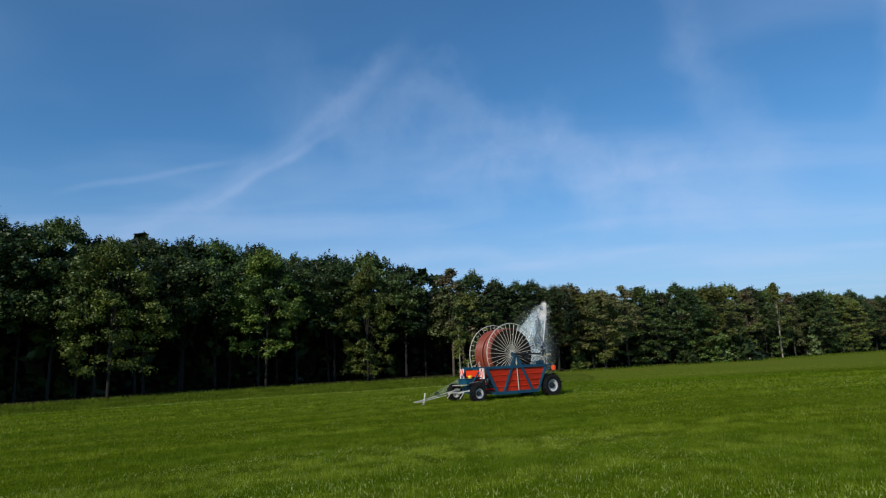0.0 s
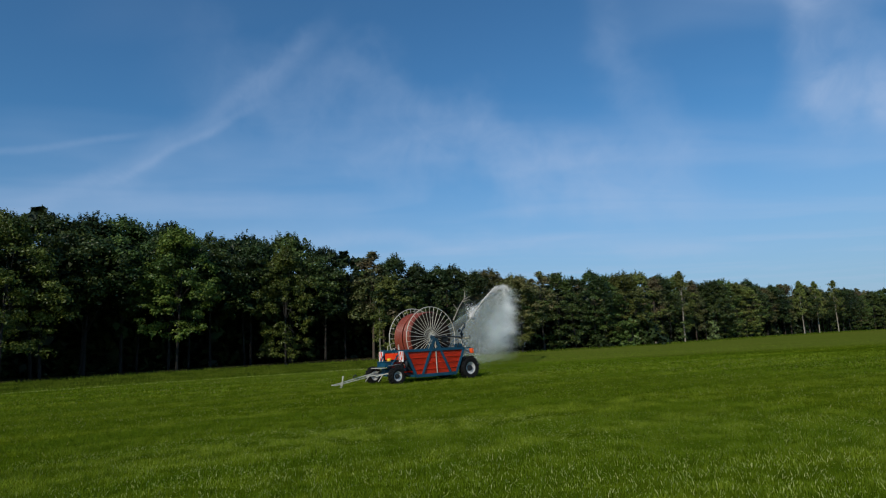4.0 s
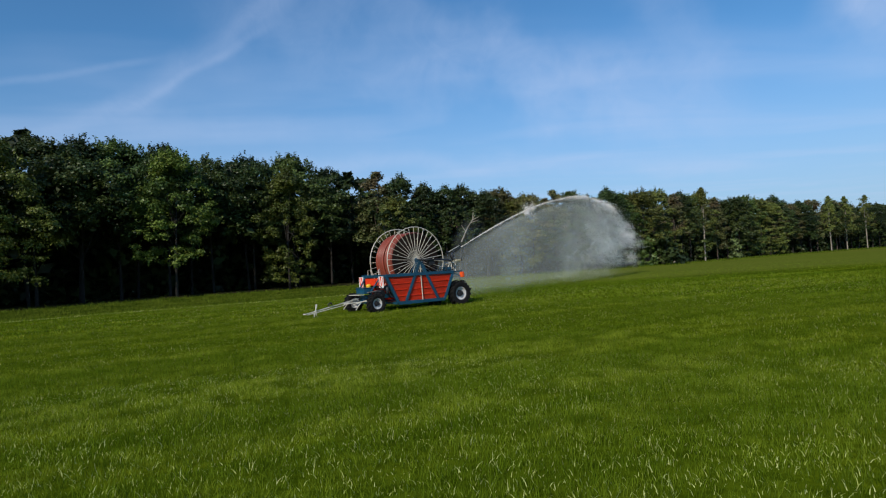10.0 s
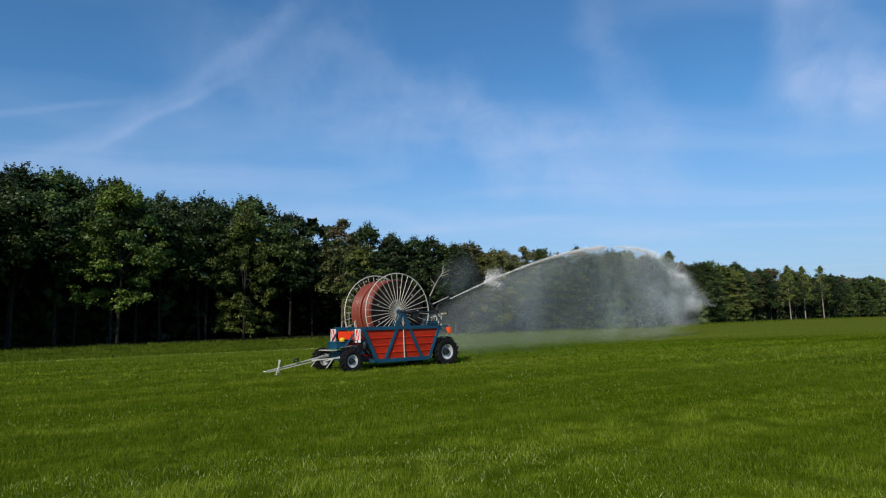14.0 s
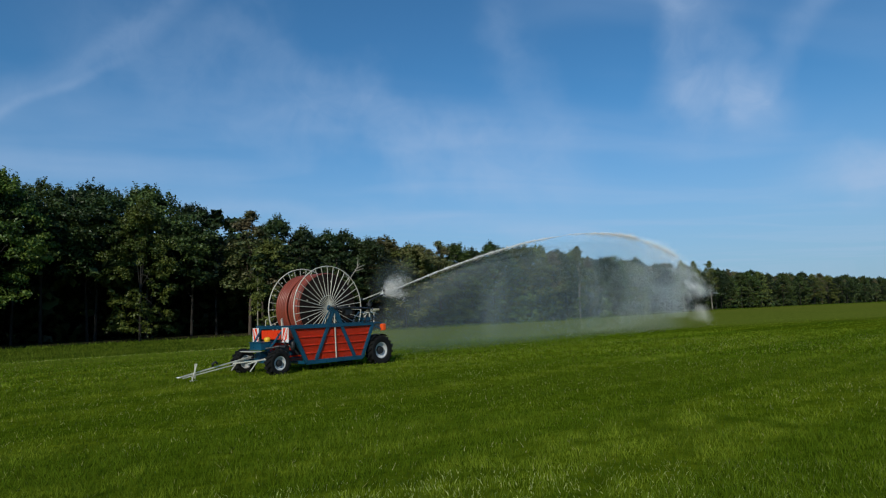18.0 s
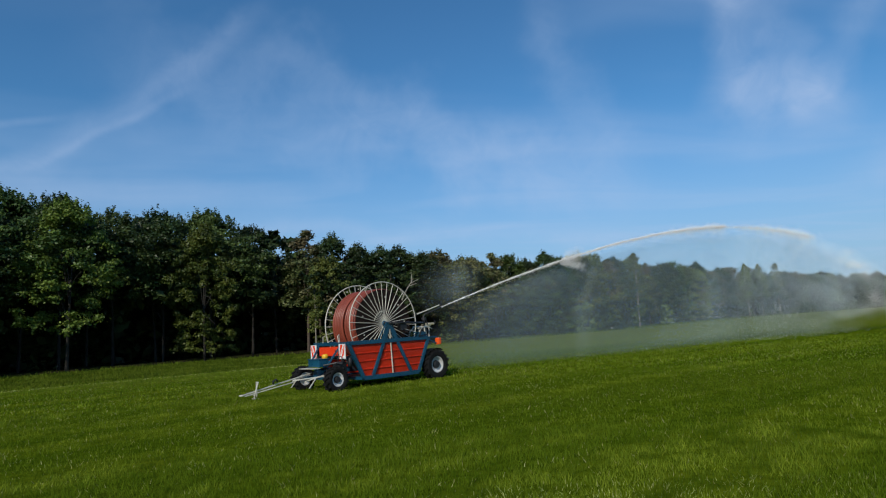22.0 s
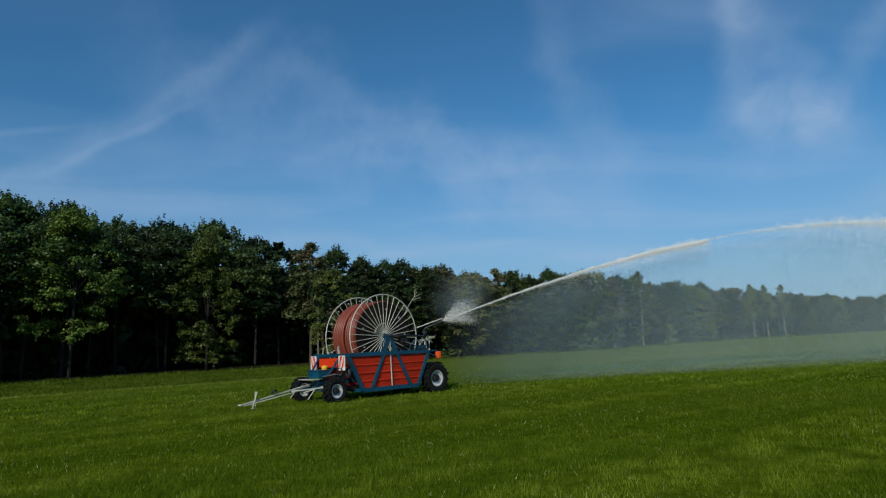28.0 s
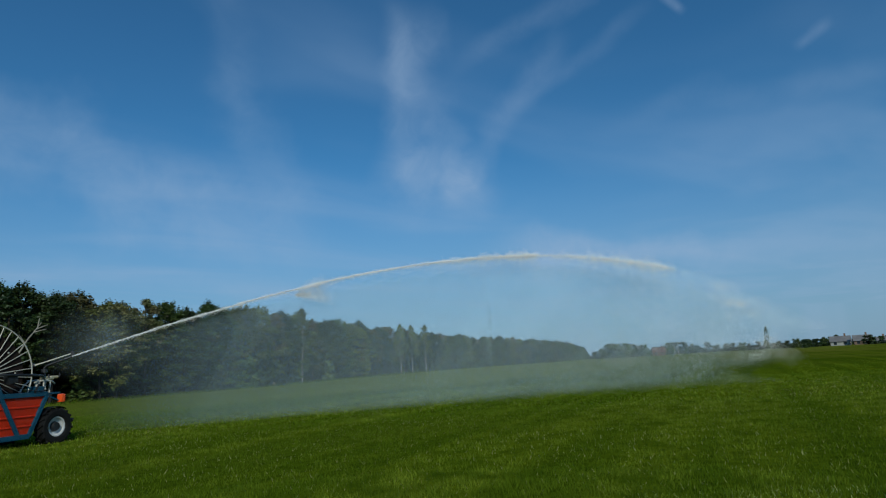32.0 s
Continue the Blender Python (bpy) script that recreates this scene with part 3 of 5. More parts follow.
def plant(meshes, x, y, height, base, turn, label, category, group, name="tree", width=1.0):
    ob = new(name)
    k = height / base
    ob.matrix_world = pose(x, y, -0.05, 0, 0, turn) @ Matrix.Diagonal((k * width, k * width, k, 1))
    tagged(ob, label, category, group)
    for nm, me in zip(("stem" if name == "shrub" else "trunk", "crown"), meshes):
        part(nm, me, None, ob)
    return ob


BROAD = [broad_tree(11, 14, 4.3, 6.2, LEAF, BARK), broad_tree(23, 14, 4.0, 5.8, LEAF_DARK_SHADE, BARK), broad_tree(37, 14, 4.5, 6.6, LEAF, BARK), broad_tree(41, 14, 4.1, 6.0, LEAF_DARK_SHADE, BARK)]
LIT = [broad_tree(43, 14, 3.8, 2.6, LEAF_SUNLIT, BARK), broad_tree(47, 14, 3.1, 3.4, LEAF_SUNLIT, BARK), broad_tree(49, 14, 2.9, 0.8, LEAF_SUNLIT, BARK)]
BACK = [broad_tree(53, 14, 3.9, 5.6, LEAF_DARK_SHADE, BARK, 15, 92, 0.66, 0.7), broad_tree(59, 14, 3.6, 5.0, LEAF_DARK_SHADE, BARK, 15, 92, 0.66, 0.7)]
OLIVE = [broad_tree(61, 11, 2.6, 1.0, LEAF_OLIVE, BARK, 84, 100, 0.160, 0.55, 0.12), broad_tree(67, 11, 2.4, 3.2, LEAF_BROWN, BARK, 84, 96, 0.160, 0.55, 0.12)]
SLIM = [broad_tree(71, 11, 2.6, 0.6, LEAF, BARK, 84, 100, 0.160, 0.55, 0.13), broad_tree(72, 11, 2.4, 3.4, LEAF_DARK_SHADE, BARK, 84, 100, 0.160, 0.55, 0.13)]
PINES = [pine_tree(73, 11, 3.4, 2.3, 78), pine_tree(79, 11, 4.8, 2.4, 78), pine_tree(83, 11, 2.4, 2.2, 78, BARK_PINE)]
BIRCH = pine_tree(89, 11, 4.4, 1.9, 60, BARK_PALE, LEAF_OLIVE)
SHRUBS = [bush_mesh(91, 3.0, 1.7, LEAF_DARK_SHADE), bush_mesh(97, 2.4, 1.6, LEAF_DARK_SHADE), bush_mesh(101, 3.4, 1.4, LEAF)]
FAR = [bush_mesh(107, 7.0, 4.2, LEAF_DARK_SHADE, 34, 26, 0.8), bush_mesh(109, 7.0, 3.4, LEAF_DARK_SHADE, 30, 26, 0.8), bush_mesh(113, 7.0, 4.8, LEAF, 34, 26, 0.8)]
PALE_SHRUB = bush_mesh(103, 4.4, 1.5, LEAF_PALE, 24, 26)


def wood_height(x):
    if x > 10:
        return 10.0 - 1.3 * min(1.0, max(0.0, (x - 70) / 70)) - 2.6 * min(1.0, max(0.0, (x - 140) / 140))
    return 14.3 if x < -8 else 14.3 - 4.3 * (x + 8) / 18


def make_wood():
    rng = random.Random(5)
    s, i = 62.0, 0
    while s < FRONT_LENGTH - 2:
        p, out = along_front(s)
        h = wood_height(p.x) * (rng.uniform(0.94, 1.04) if p.x < -2 else rng.uniform(0.92, 1.07))
        d = rng.uniform(0.4, 2.4)
        if p.x < -2:
            d += 3.6
            plant(BROAD[i % 4], p.x + out.x * d, p.y + out.y * d, h * 1.05, 14, rng.uniform(0, 360), "tall broad-leaved tree in full summer leaf at the meadow edge", "tree", "trees of the wood", width=rng.uniform(1.0, 1.2))
            s += rng.uniform(3.4, 4.6)
        else:
            # nearest the machine mostly dark trees, coloured for grazing sun and self-shadow
            kind = rng.choice(("slim", "dark", "pine", "slim", "olive", "dark") if p.x > 100 else ("pine", "pine", "olive", "slim", "dark", "slim", "pine", "brown") if p.x > 14 else ("dark", "dark", "pine", "dark", "brown"))
            stock = {"pine": PINES[i % 3], "olive": OLIVE[0], "brown": OLIVE[1], "slim": SLIM[0], "dark": SLIM[1]}[kind]
            words = {"pine": "tall pine with a bare reddish trunk and brownish needles", "olive": "slender tree with yellowish olive leaves", "brown": "slender tree with brownish olive leaves", "slim": "slim green broad-leaved tree at the wood edge",
                     "dark": "slim green tree at the wood edge, shade put into its dark leaves"}[kind]
            plant(stock, p.x + out.x * d, p.y + out.y * d, h, 11, rng.uniform(0, 360), words, "tree", "trees of the wood", width=rng.uniform(1.1, 1.45))
            s += rng.uniform(2.2, 3.0) if p.x < 20 else (rng.uniform(2.5, 3.5) if p.x < 130 else rng.uniform(3.6, 5.0))
        i += 1
    # second row
    s = 60.0
    while s < FRONT_LENGTH:
        p, out = along_front(s)
        d = 6.5 + rng.uniform(-1, 1)
        h = wood_height(p.x) * rng.uniform(0.92, 1.07)
        if p.x < 0:
            plant(BACK[i % 2], p.x + out.x * d, p.y + out.y * d, h, 14, rng.uniform(0, 360), "broad-leaved tree standing inside the wood, shade put into its dark leaves", "tree", "trees of the wood", width=rng.uniform(0.95, 1.15))
        else:
            plant((SLIM[1], PINES[0], PINES[1], PINES[2], OLIVE[1])[i % 5], p.x + out.x * d, p.y + out.y * d, h * 1.02, 11, rng.uniform(0, 360), "dark slim tree standing inside the wood", "tree", "trees of the wood", width=rng.uniform(1.1, 1.5))
        i += 1
        s += rng.uniform(4.2, 5.6)
    # the depth of the wood, which no one could count
    parts_v, parts_t, base = [], [], 0
    source = []
    for trunk, crown in BACK:
        co = np.empty(len(crown.vertices) * 3, np.float32)
        crown.vertices.foreach_get("co", co)
        tri = np.empty(len(crown.polygons) * 3, np.int32)
        crown.polygons.foreach_get("vertices", tri)
        source.append((co.reshape(-1, 3), tri.reshape(-1, 3)))
    for depth, step in ((11.0, 5.6), (15.5, 6.4), (20.0, 7.4)):
        s = 40.0 + rng.uniform(0, 3)
        while s < FRONT_LENGTH + 4:
            p, out = along_front(min(s, FRONT_LENGTH))
            k = wood_height(p.x) / 14 * (rng.uniform(0.9, 1.06) if p.x < 0 else rng.uniform(0.84, 1.04))
            a = rng.uniform(0, 6.28)
            co, tri = source[rng.randrange(2)]
            rot = np.array([[math.cos(a), math.sin(a), 0], [-math.sin(a), math.cos(a), 0], [0, 0, 1]])
            wide = 1.15 if p.x < 0 else 1.45
            v = (co @ rot) * np.array([k * wide, k * wide, k]) + np.array([p.x + out.x * depth + rng.uniform(-1, 1), p.y + out.y * depth + rng.uniform(-1, 1), 0])
            parts_v.append(v)
            parts_t.append(tri + base)
            base += len(v)
            s += step * rng.uniform(0.8, 1.2)
    # shade of the wood's depth is put into its dark leaves
    tagged(new("deep_wood", fast_mesh("deep_wood", np.concatenate(parts_v), np.concatenate(parts_t), LEAF_DARK_SHADE)), "depth of the wood behind its front trees, dark leaf colour for shade", "wood", kind="stuff")
    # foliage added to close the wood near the ground, dark in place of shade
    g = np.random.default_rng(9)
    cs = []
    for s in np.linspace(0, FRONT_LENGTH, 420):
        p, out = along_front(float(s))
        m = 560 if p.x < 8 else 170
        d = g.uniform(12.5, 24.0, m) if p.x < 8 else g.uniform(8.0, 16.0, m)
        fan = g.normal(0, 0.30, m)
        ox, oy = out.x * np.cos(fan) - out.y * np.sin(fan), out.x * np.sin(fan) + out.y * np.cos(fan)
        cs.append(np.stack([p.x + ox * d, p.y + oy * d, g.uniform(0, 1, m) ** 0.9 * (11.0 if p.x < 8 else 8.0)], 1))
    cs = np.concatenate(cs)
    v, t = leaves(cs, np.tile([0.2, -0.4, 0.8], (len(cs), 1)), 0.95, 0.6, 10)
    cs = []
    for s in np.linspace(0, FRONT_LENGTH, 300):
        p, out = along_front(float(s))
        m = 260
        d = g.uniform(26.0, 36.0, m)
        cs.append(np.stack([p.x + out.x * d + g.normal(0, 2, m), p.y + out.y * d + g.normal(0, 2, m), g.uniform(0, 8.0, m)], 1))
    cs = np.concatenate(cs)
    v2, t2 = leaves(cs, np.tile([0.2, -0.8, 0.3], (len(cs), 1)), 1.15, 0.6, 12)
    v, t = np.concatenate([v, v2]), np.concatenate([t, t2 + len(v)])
    tagged(new("undergrowth", fast_mesh("undergrowth", v, t, LEAF_DARK_SHADE)), "foliage added deep inside the wood, dark leaf colour for shade", "undergrowth", kind="stuff")
    # shrubs along the edge
    s = 60.0
    while s < FRONT_LENGTH:
        p, out = along_front(s)
        d = rng.uniform(1.5, 5.0)
        if p.x > 12 or rng.random() < 0.05:
            plant(SHRUBS[i % 3], p.x + out.x * d, p.y + out.y * d, rng.uniform(1.8, 3.8), 3, rng.uniform(0, 360), "leafy green shrub in the undergrowth", "shrub", "shrubs of the wood edge", "shrub", rng.uniform(1.0, 1.5))
        i += 1
        s += rng.uniform(2.4, 4.2)


make_wood()


def make_edge_trees():
    """Trees and shrubs that stand out from the edge of the wood."""
    for meshes, x, y, h, turn, width, words in (
            (LIT[0], -28.1, 52.2, 13.2, 40, 1.0, "broad tree in front of the wood, sunlight put into its leaf colour"), (LIT[1], -18.2, 63.0, 13.9, 200, 1.05, "tree with a pale trunk at the meadow edge, sunlight put into its leaf colour"),
            (LIT[2], -8.9, 69.7, 12.6, 90, 1.0, "slender green tree leafy down to the ground")):
        plant(meshes, x, y, h, 14, turn, words, "tree", "trees of the wood", width=width)
    for meshes, x, y, h, turn, width, words in (
            (OLIVE[0], 2.8, 71.9, 9.6, 10, 1.0, "slender tree with yellowish olive leaves"), (BIRCH, 1.3, 71.6, 8.4, 70, 0.8, "thin birch with a pale trunk behind the machine"), (OLIVE[1], 18.8, 76.0, 9.4, 120, 1.35, "drooping olive green tree at the wood edge"),
            (BIRCH, 48.4, 92.0, 10.6, 15, 1.1, "birch with a long pale bare trunk"), (BIRCH, 87.3, 117.4, 10.4, 200, 1.1, "birch with a pale bare trunk"), (BIRCH, 93.0, 120.5, 10.4, 250, 1.1, "birch with a pale bare trunk"), (BIRCH, 101.0, 125.0, 10.8, 130, 1.1, "birch with a pale bare trunk")):
        plant(meshes, x, y, h, 11, turn, words, "tree", "trees of the wood", width=width)
    for meshes, x, y, h, base, width, words in (
            (PALE_SHRUB, 56.0, 96.6, 4.4, 4.4, 0.8, "pale silvery young tree at the wood edge"), (SHRUBS[0], 39.0, 85.6, 4.8, 3, 0.95, "tall dark leafy shrub at the wood edge"), (SHRUBS[2], 36.4, 84.6, 3.4, 3, 1.1, "green leafy shrub at the wood edge"), (SHRUBS[1], 31.0, 82.2, 2.6, 3, 1.2, "low green shrub at the wood edge")):
        plant(meshes, x, y, h, base, 33, words, "shrub", "shrubs of the wood edge", "shrub", width)
    snag = tagged(new("dead_tree"), "bare bleached dead tree leaning among the green ones", "tree")
    snag.matrix_world = pose(9.15, 70.4, 0) @ Matrix.Diagonal((0.92, 0.92, 0.92, 1))
    bm = bmesh.new()
    rod(bm, (0, 0, -0.2), (0.5, 0, 4.4), 0.10, 0.08, 7)
    part("trunk", bm, BARK, snag, "dark lower trunk")
    part("bough", rod(bmesh.new(), (0.5, 0, 4.4), (1.3, 0, 6.0), 0.085, 0.065, 7), BARK_PALE, snag)
    for a, e in (((1.3, 0, 6.0), (2.3, 0.1, 7.5)), ((1.7, 0.05, 6.6), (2.7, 0, 6.9)), ((1.9, 0.05, 6.9), (2.8, 0, 7.3)), ((1.1, 0, 5.6), (0.6, 0, 6.4)), ((2.0, 0.05, 7.0), (2.1, 0, 7.9))):
        part("bough", rod(bmesh.new(), a, e, 0.06, 0.025, 6), BARK_PALE, snag)
    stump = tagged(new("tree_stump"), "short pale broken trunk at the wood edge", "stump")
    stump.matrix_world = pose(41.1, 86.6, -0.05)
    part("trunk", rod(bmesh.new(), (0, 0, 0), (0.05, 0, 1.5), 0.16, 0.12, 9), BARK_PALE, stump)


make_edge_trees()


# ---- the irrigation machine ----
REEL_X, REEL_Z, REEL_R = -0.11, 1.93, 1.34
MACHINE = pose(2.383, 28.486, -0.04, 0, 0, -149.18)
GUN_AT = (-2.42, 0.0, 2.14)


def tyre_mesh(radius, rim, width, lugs):
    bm = bmesh.new()
    w = width / 2
    lathe(bm, [(rim, -w * 0.8), (rim + 0.05, -w), (radius - 0.07, -w * 1.02), (radius - 0.025, -w * 0.8), (radius - 0.02, 0), (radius - 0.025, w * 0.8), (radius - 0.07, w * 1.02), (rim + 0.05, w), (rim, w * 0.8), (rim, -w * 0.8)], 36)
    for k in range(lugs):
        a = 2 * math.pi * k / lugs
        for side in (-1, 1):
            m = Matrix.Rotation(-a - side * 0.06, 4, "Y") @ pose(radius - 0.014, side * w * 0.48, 0, side * 32, 0, 0)
            box(bm, (0.05, w * 1.05, 0.045), m)
    me = bpy.data.meshes.new("tyre")
    bm.to_mesh(me)
    bm.free()
    me.materials.append(RUBBER)
    return me


def rim_mesh(rim, width):
    bm = bmesh.new()
    w = width / 2
    lathe(bm, [(rim + 0.012, w * 0.86), (rim - 0.03, w * 0.82), (rim - 0.045, w * 0.35), (rim * 0.55, w * 0.22), (rim * 0.42, w * 0.36), (0.05, w * 0.36), (0.045, w * 0.52), (0.001, w * 0.52)], 32)
    lathe(bm, [(rim + 0.012, -w * 0.86), (rim - 0.03, -w * 0.82), (rim - 0.045, -w * 0.3), (0.001, -w * 0.2)], 32)
    for k in range(6):
        a = k * math.pi / 3
        rod(bm, (rim * 0.30 * math.cos(a), w * 0.34, rim * 0.30 * math.sin(a)), (rim * 0.30 * math.cos(a), w * 0.44, rim * 0.30 * math.sin(a)), 0.014, n=6)
    me = bpy.data.meshes.new("wheel")
    bm.to_mesh(me)
    bm.free()
    me.materials.append(RIM)
    return me


def hazard_board(parent, x, y, lean):
    bm = box(bmesh.new(), (0.02, 0.34, 0.44), None, 0.006)
    board = part("warning_board", bm, WHITE, parent, "white board with red slanting stripes")
    board.matrix_basis = pose(x, y, 1.155, 0, 0, lean)
    for k in range(-3, 4):
        bm = bmesh.new()
        lo, hi = -0.205, 0.205
        c, s = k * 0.215, (1 if y > 0 else -1)
        pts = []
        for z in (lo, hi):
            for d in (-0.062, 0.062):
                pts.append((s * max(-0.16, min(0.16, c + z * 1.0 + d)), z))
        (a0, z0), (b0, _), (a1, z1), (b1, _) = pts
        if abs(a0 - b0) + abs(a1 - b1) < 0.02:
            bm.free()
            continue
        front, rear = 0.014, 0.0095
        vs = [bm.verts.new(p) for p in ((front, a0, z0), (front, b0, z0), (front, b1, z1), (front, a1, z1), (rear, a0, z0), (rear, b0, z0), (rear, b1, z1), (rear, a1, z1))]
        for f in ((0, 1, 2, 3), (7, 6, 5, 4), (0, 4, 5, 1), (1, 5, 6, 2), (2, 6, 7, 3), (3, 7, 4, 0)):
            bm.faces.new([vs[i] for i in f])
        part("stripe", bm, RED, board)


def side_frame(parent, side):
    """Blue trapezoid side frame with three ribbed red panels and the A-shaped reel stand."""
    y = 0.95 * side
    top_f, top_r, bot_f, bot_r = (1.50, y, 1.38), (-1.72, y, 1.38), (0.97, y, 0.30), (-1.22, y, 0.30)
    for a, b, w in ((top_f, top_r, 0.12), (bot_f, bot_r, 0.13), (top_f, bot_f, 0.10), (top_r, bot_r, 0.10)):
        part("frame_beam", beam(bmesh.new(), a, b, 0.09, w), BLUE, parent)
    hub = (REEL_X, y, REEL_Z - 0.05)
    for foot in ((0.64, 0.36), (-0.88, 0.36)):
        part("brace", beam(bmesh.new(), hub, (foot[0], y + 0.03 * side, foot[1]), 0.05, 0.10), BLUE, parent)
    part("post", beam(bmesh.new(), hub, (REEL_X - 0.01, y + 0.055 * side, 0.36), 0.025, 0.034), ZINC if side > 0 else BLUE, parent)
    for dx in (-0.30, -0.12, 0.14, 0.32, 0.48):
        part("stay", beam(bmesh.new(), (REEL_X + dx * 0.25, y + 0.01 * side, REEL_Z + 0.02), (REEL_X + dx, y + 0.01 * side, 1.43), 0.025, 0.035, 0.004), BLUE, parent)
    # red panels with pressed ribs
    edge_f = lambda z: 0.93 + (z - 0.30) / 1.08 * 0.53
    edge_r = lambda z: -1.18 - (z - 0.30) / 1.08 * 0.50
    left = lambda z: REEL_X + (0.64 - REEL_X) * (REEL_Z - z) / 1.55
    right = lambda z: REEL_X + (-0.88 - REEL_X) * (REEL_Z - z) / 1.55
    for lo, hi in ((left, edge_f), (right, left), (edge_r, right)):
        bm = bmesh.new()
        zs = []
        z = 0.36
        while z < 1.33:
            zs += [(z, 0.0), (z + 0.182, 0.0), (z + 0.194, 0.028), (z + 0.206, 0.028), (z + 0.238, 0.0)]
            z += 0.245
        zs = [q for q in zs if q[0] < 1.33] + [(1.33, 0.0)]
        rows = [(bm.verts.new((lo(z) + 0.0, y + (dy - 0.012) * side, z)), bm.verts.new((hi(z), y + (dy - 0.012) * side, z))) for z, dy in zs]
        for a, b in zip(rows, rows[1:]):
            bm.faces.new((a[0], a[1], b[1], b[0]))
        solid = bmesh.ops.solidify(bm, geom=bm.faces[:], thickness=0.01)
        bmesh.ops.recalc_face_normals(bm, faces=bm.faces)
        part("side_panel", bm, RED, parent, "ribbed red sheet metal panel")


def make_reel(parent):
    axis = (REEL_X, 0, REEL_Z)
    spoke = None
    for side in (1, -1):
        bm = ring(bmesh.new(), REEL_R, 0.0175, 0, 64, 8)
        flange = part("flange", bm, ZINC, parent, "galvanised spoked reel flange", True)
        flange.matrix_basis = pose(axis[0], 0.68 * side, axis[2], 0, 7 if side > 0 else 0, 0)
        part("inner_hoop", tube(bmesh.new(), [(0.40 * math.cos(radians(a)), 0.012 * side, 0.40 * math.sin(radians(a))) for a in range(20, 116, 8)], 0.010, 6), ZINC, flange, "", True)
        part("hub_plate", lathe(bmesh.new(), [(0.02, 0.05 * side), (0.07, 0.05 * side), (0.09, 0.02 * side), (0.09, -0.05 * side), (0.02, -0.05 * side)], 24), BLUE, flange)
        if spoke is None:
            bm = bmesh.new()
            rod(bm, (0.08, 0, 0), (REEL_R, 0, 0), 0.0105, 0.0105, 6)
            spoke = bpy.data.meshes.new("spoke")
            bm.to_mesh(spoke)
            bm.free()
            spoke.materials.append(ZINC)
        for k in range(34):
            part("spoke", spoke, None, flange).matrix_basis = Matrix.Rotation(2 * math.pi * k / 34, 4, "Y")
    drum = part("drum", lathe(bmesh.new(), [(0.30, -0.64), (0.72, -0.64), (0.72, 0.64), (0.30, 0.64), (0.30, -0.64)], 40), DRUM, parent)
    drum.matrix_basis = pose(*axis)
    # disc added behind the spokes, dark in place of the reel's inner shade
    side_plate = part("side_plate", lathe(bmesh.new(), [(0.12, 0.655), (1.10, 0.655), (1.10, 0.648), (0.12, 0.648), (0.12, 0.655)], 48), DRUM, drum, "sheet disc behind the spokes, coloured for the shade inside the reel")
    for k in range(9):
        a = 2 * math.pi * k / 9 + 0.3
        part("bolt", rod(bmesh.new(), (0.86 * math.cos(a), 0.65, 0.86 * math.sin(a)), (0.86 * math.cos(a), 0.675, 0.86 * math.sin(a)), 0.022, n=8), ZINC, drum)
    turn = {}
    for layer in range(4):
        r = 0.79 + 0.098 * layer
        bm = ring(bmesh.new(), r, 0.044, 0, 56, 10)
        me = bpy.data.meshes.new("hose_turn")
        bm.to_mesh(me)
        bm.free()
        me.materials.append(HOSE)
        me.polygons.foreach_set("use_smooth", [True] * len(me.polygons))
        turn[layer] = me
    rng = random.Random(3)
    for layer in range(4):
        for k in range(13):
            y = -0.58 + k * 0.0965
            if layer < 3 and 0 < k < 12:
                continue
            if layer == 3 and k == 6:
                part("hose_turn", turn[2], None, drum).matrix_basis = pose(0, y, 0)
                continue
            part("hose_turn", turn[layer], None, drum).matrix_basis = pose(rng.uniform(-0.006, 0.006), y, rng.uniform(-0.006, 0.006), 0, rng.uniform(0, 360), 0)
    for k in range(16):
        a = 2 * math.pi * k / 16
        bm = rod(bmesh.new(), (1.22 * math.cos(a), -0.66, 1.22 * math.sin(a)), (1.22 * math.cos(a), -0.62, 1.22 * math.sin(a)), 0.02, n=6)
        part("clip", bm, ZINC, drum)
    part("axle", rod(bmesh.new(), (REEL_X, -1.02, REEL_Z), (REEL_X, 1.03, REEL_Z), 0.05, n=16), STEEL_DARK, parent)
    part("hub_cap", lathe(bmesh.new(), [(0.001, 0.08), (0.035, 0.08), (0.055, 0.05), (0.055, -0.02)], 20), STEEL_DARK, parent).matrix_basis = pose(REEL_X, 1.0, REEL_Z)
    bm = tube(bmesh.new(), [(REEL_X - 0.05, 1.07, REEL_Z + 0.0), (REEL_X - 0.35, 1.09, REEL_Z - 0.01), (REEL_X - 0.9, 1.06, REEL_Z - 0.03), (REEL_X - 1.4, 0.95, REEL_Z - 0.05), (-1.9, 0.6, 1.84), (-2.3, 0.1, 1.74)], 0.036, 10)
    part("feed_pipe", bm, STEEL_DARK, parent, "", True)
    part("gearbox", box(bmesh.new(), (0.26, 0.18, 0.22), pose(REEL_X - 0.5, 0.98, REEL_Z - 0.12, 0, 12, 0), 0.02), STEEL_DARK, parent)


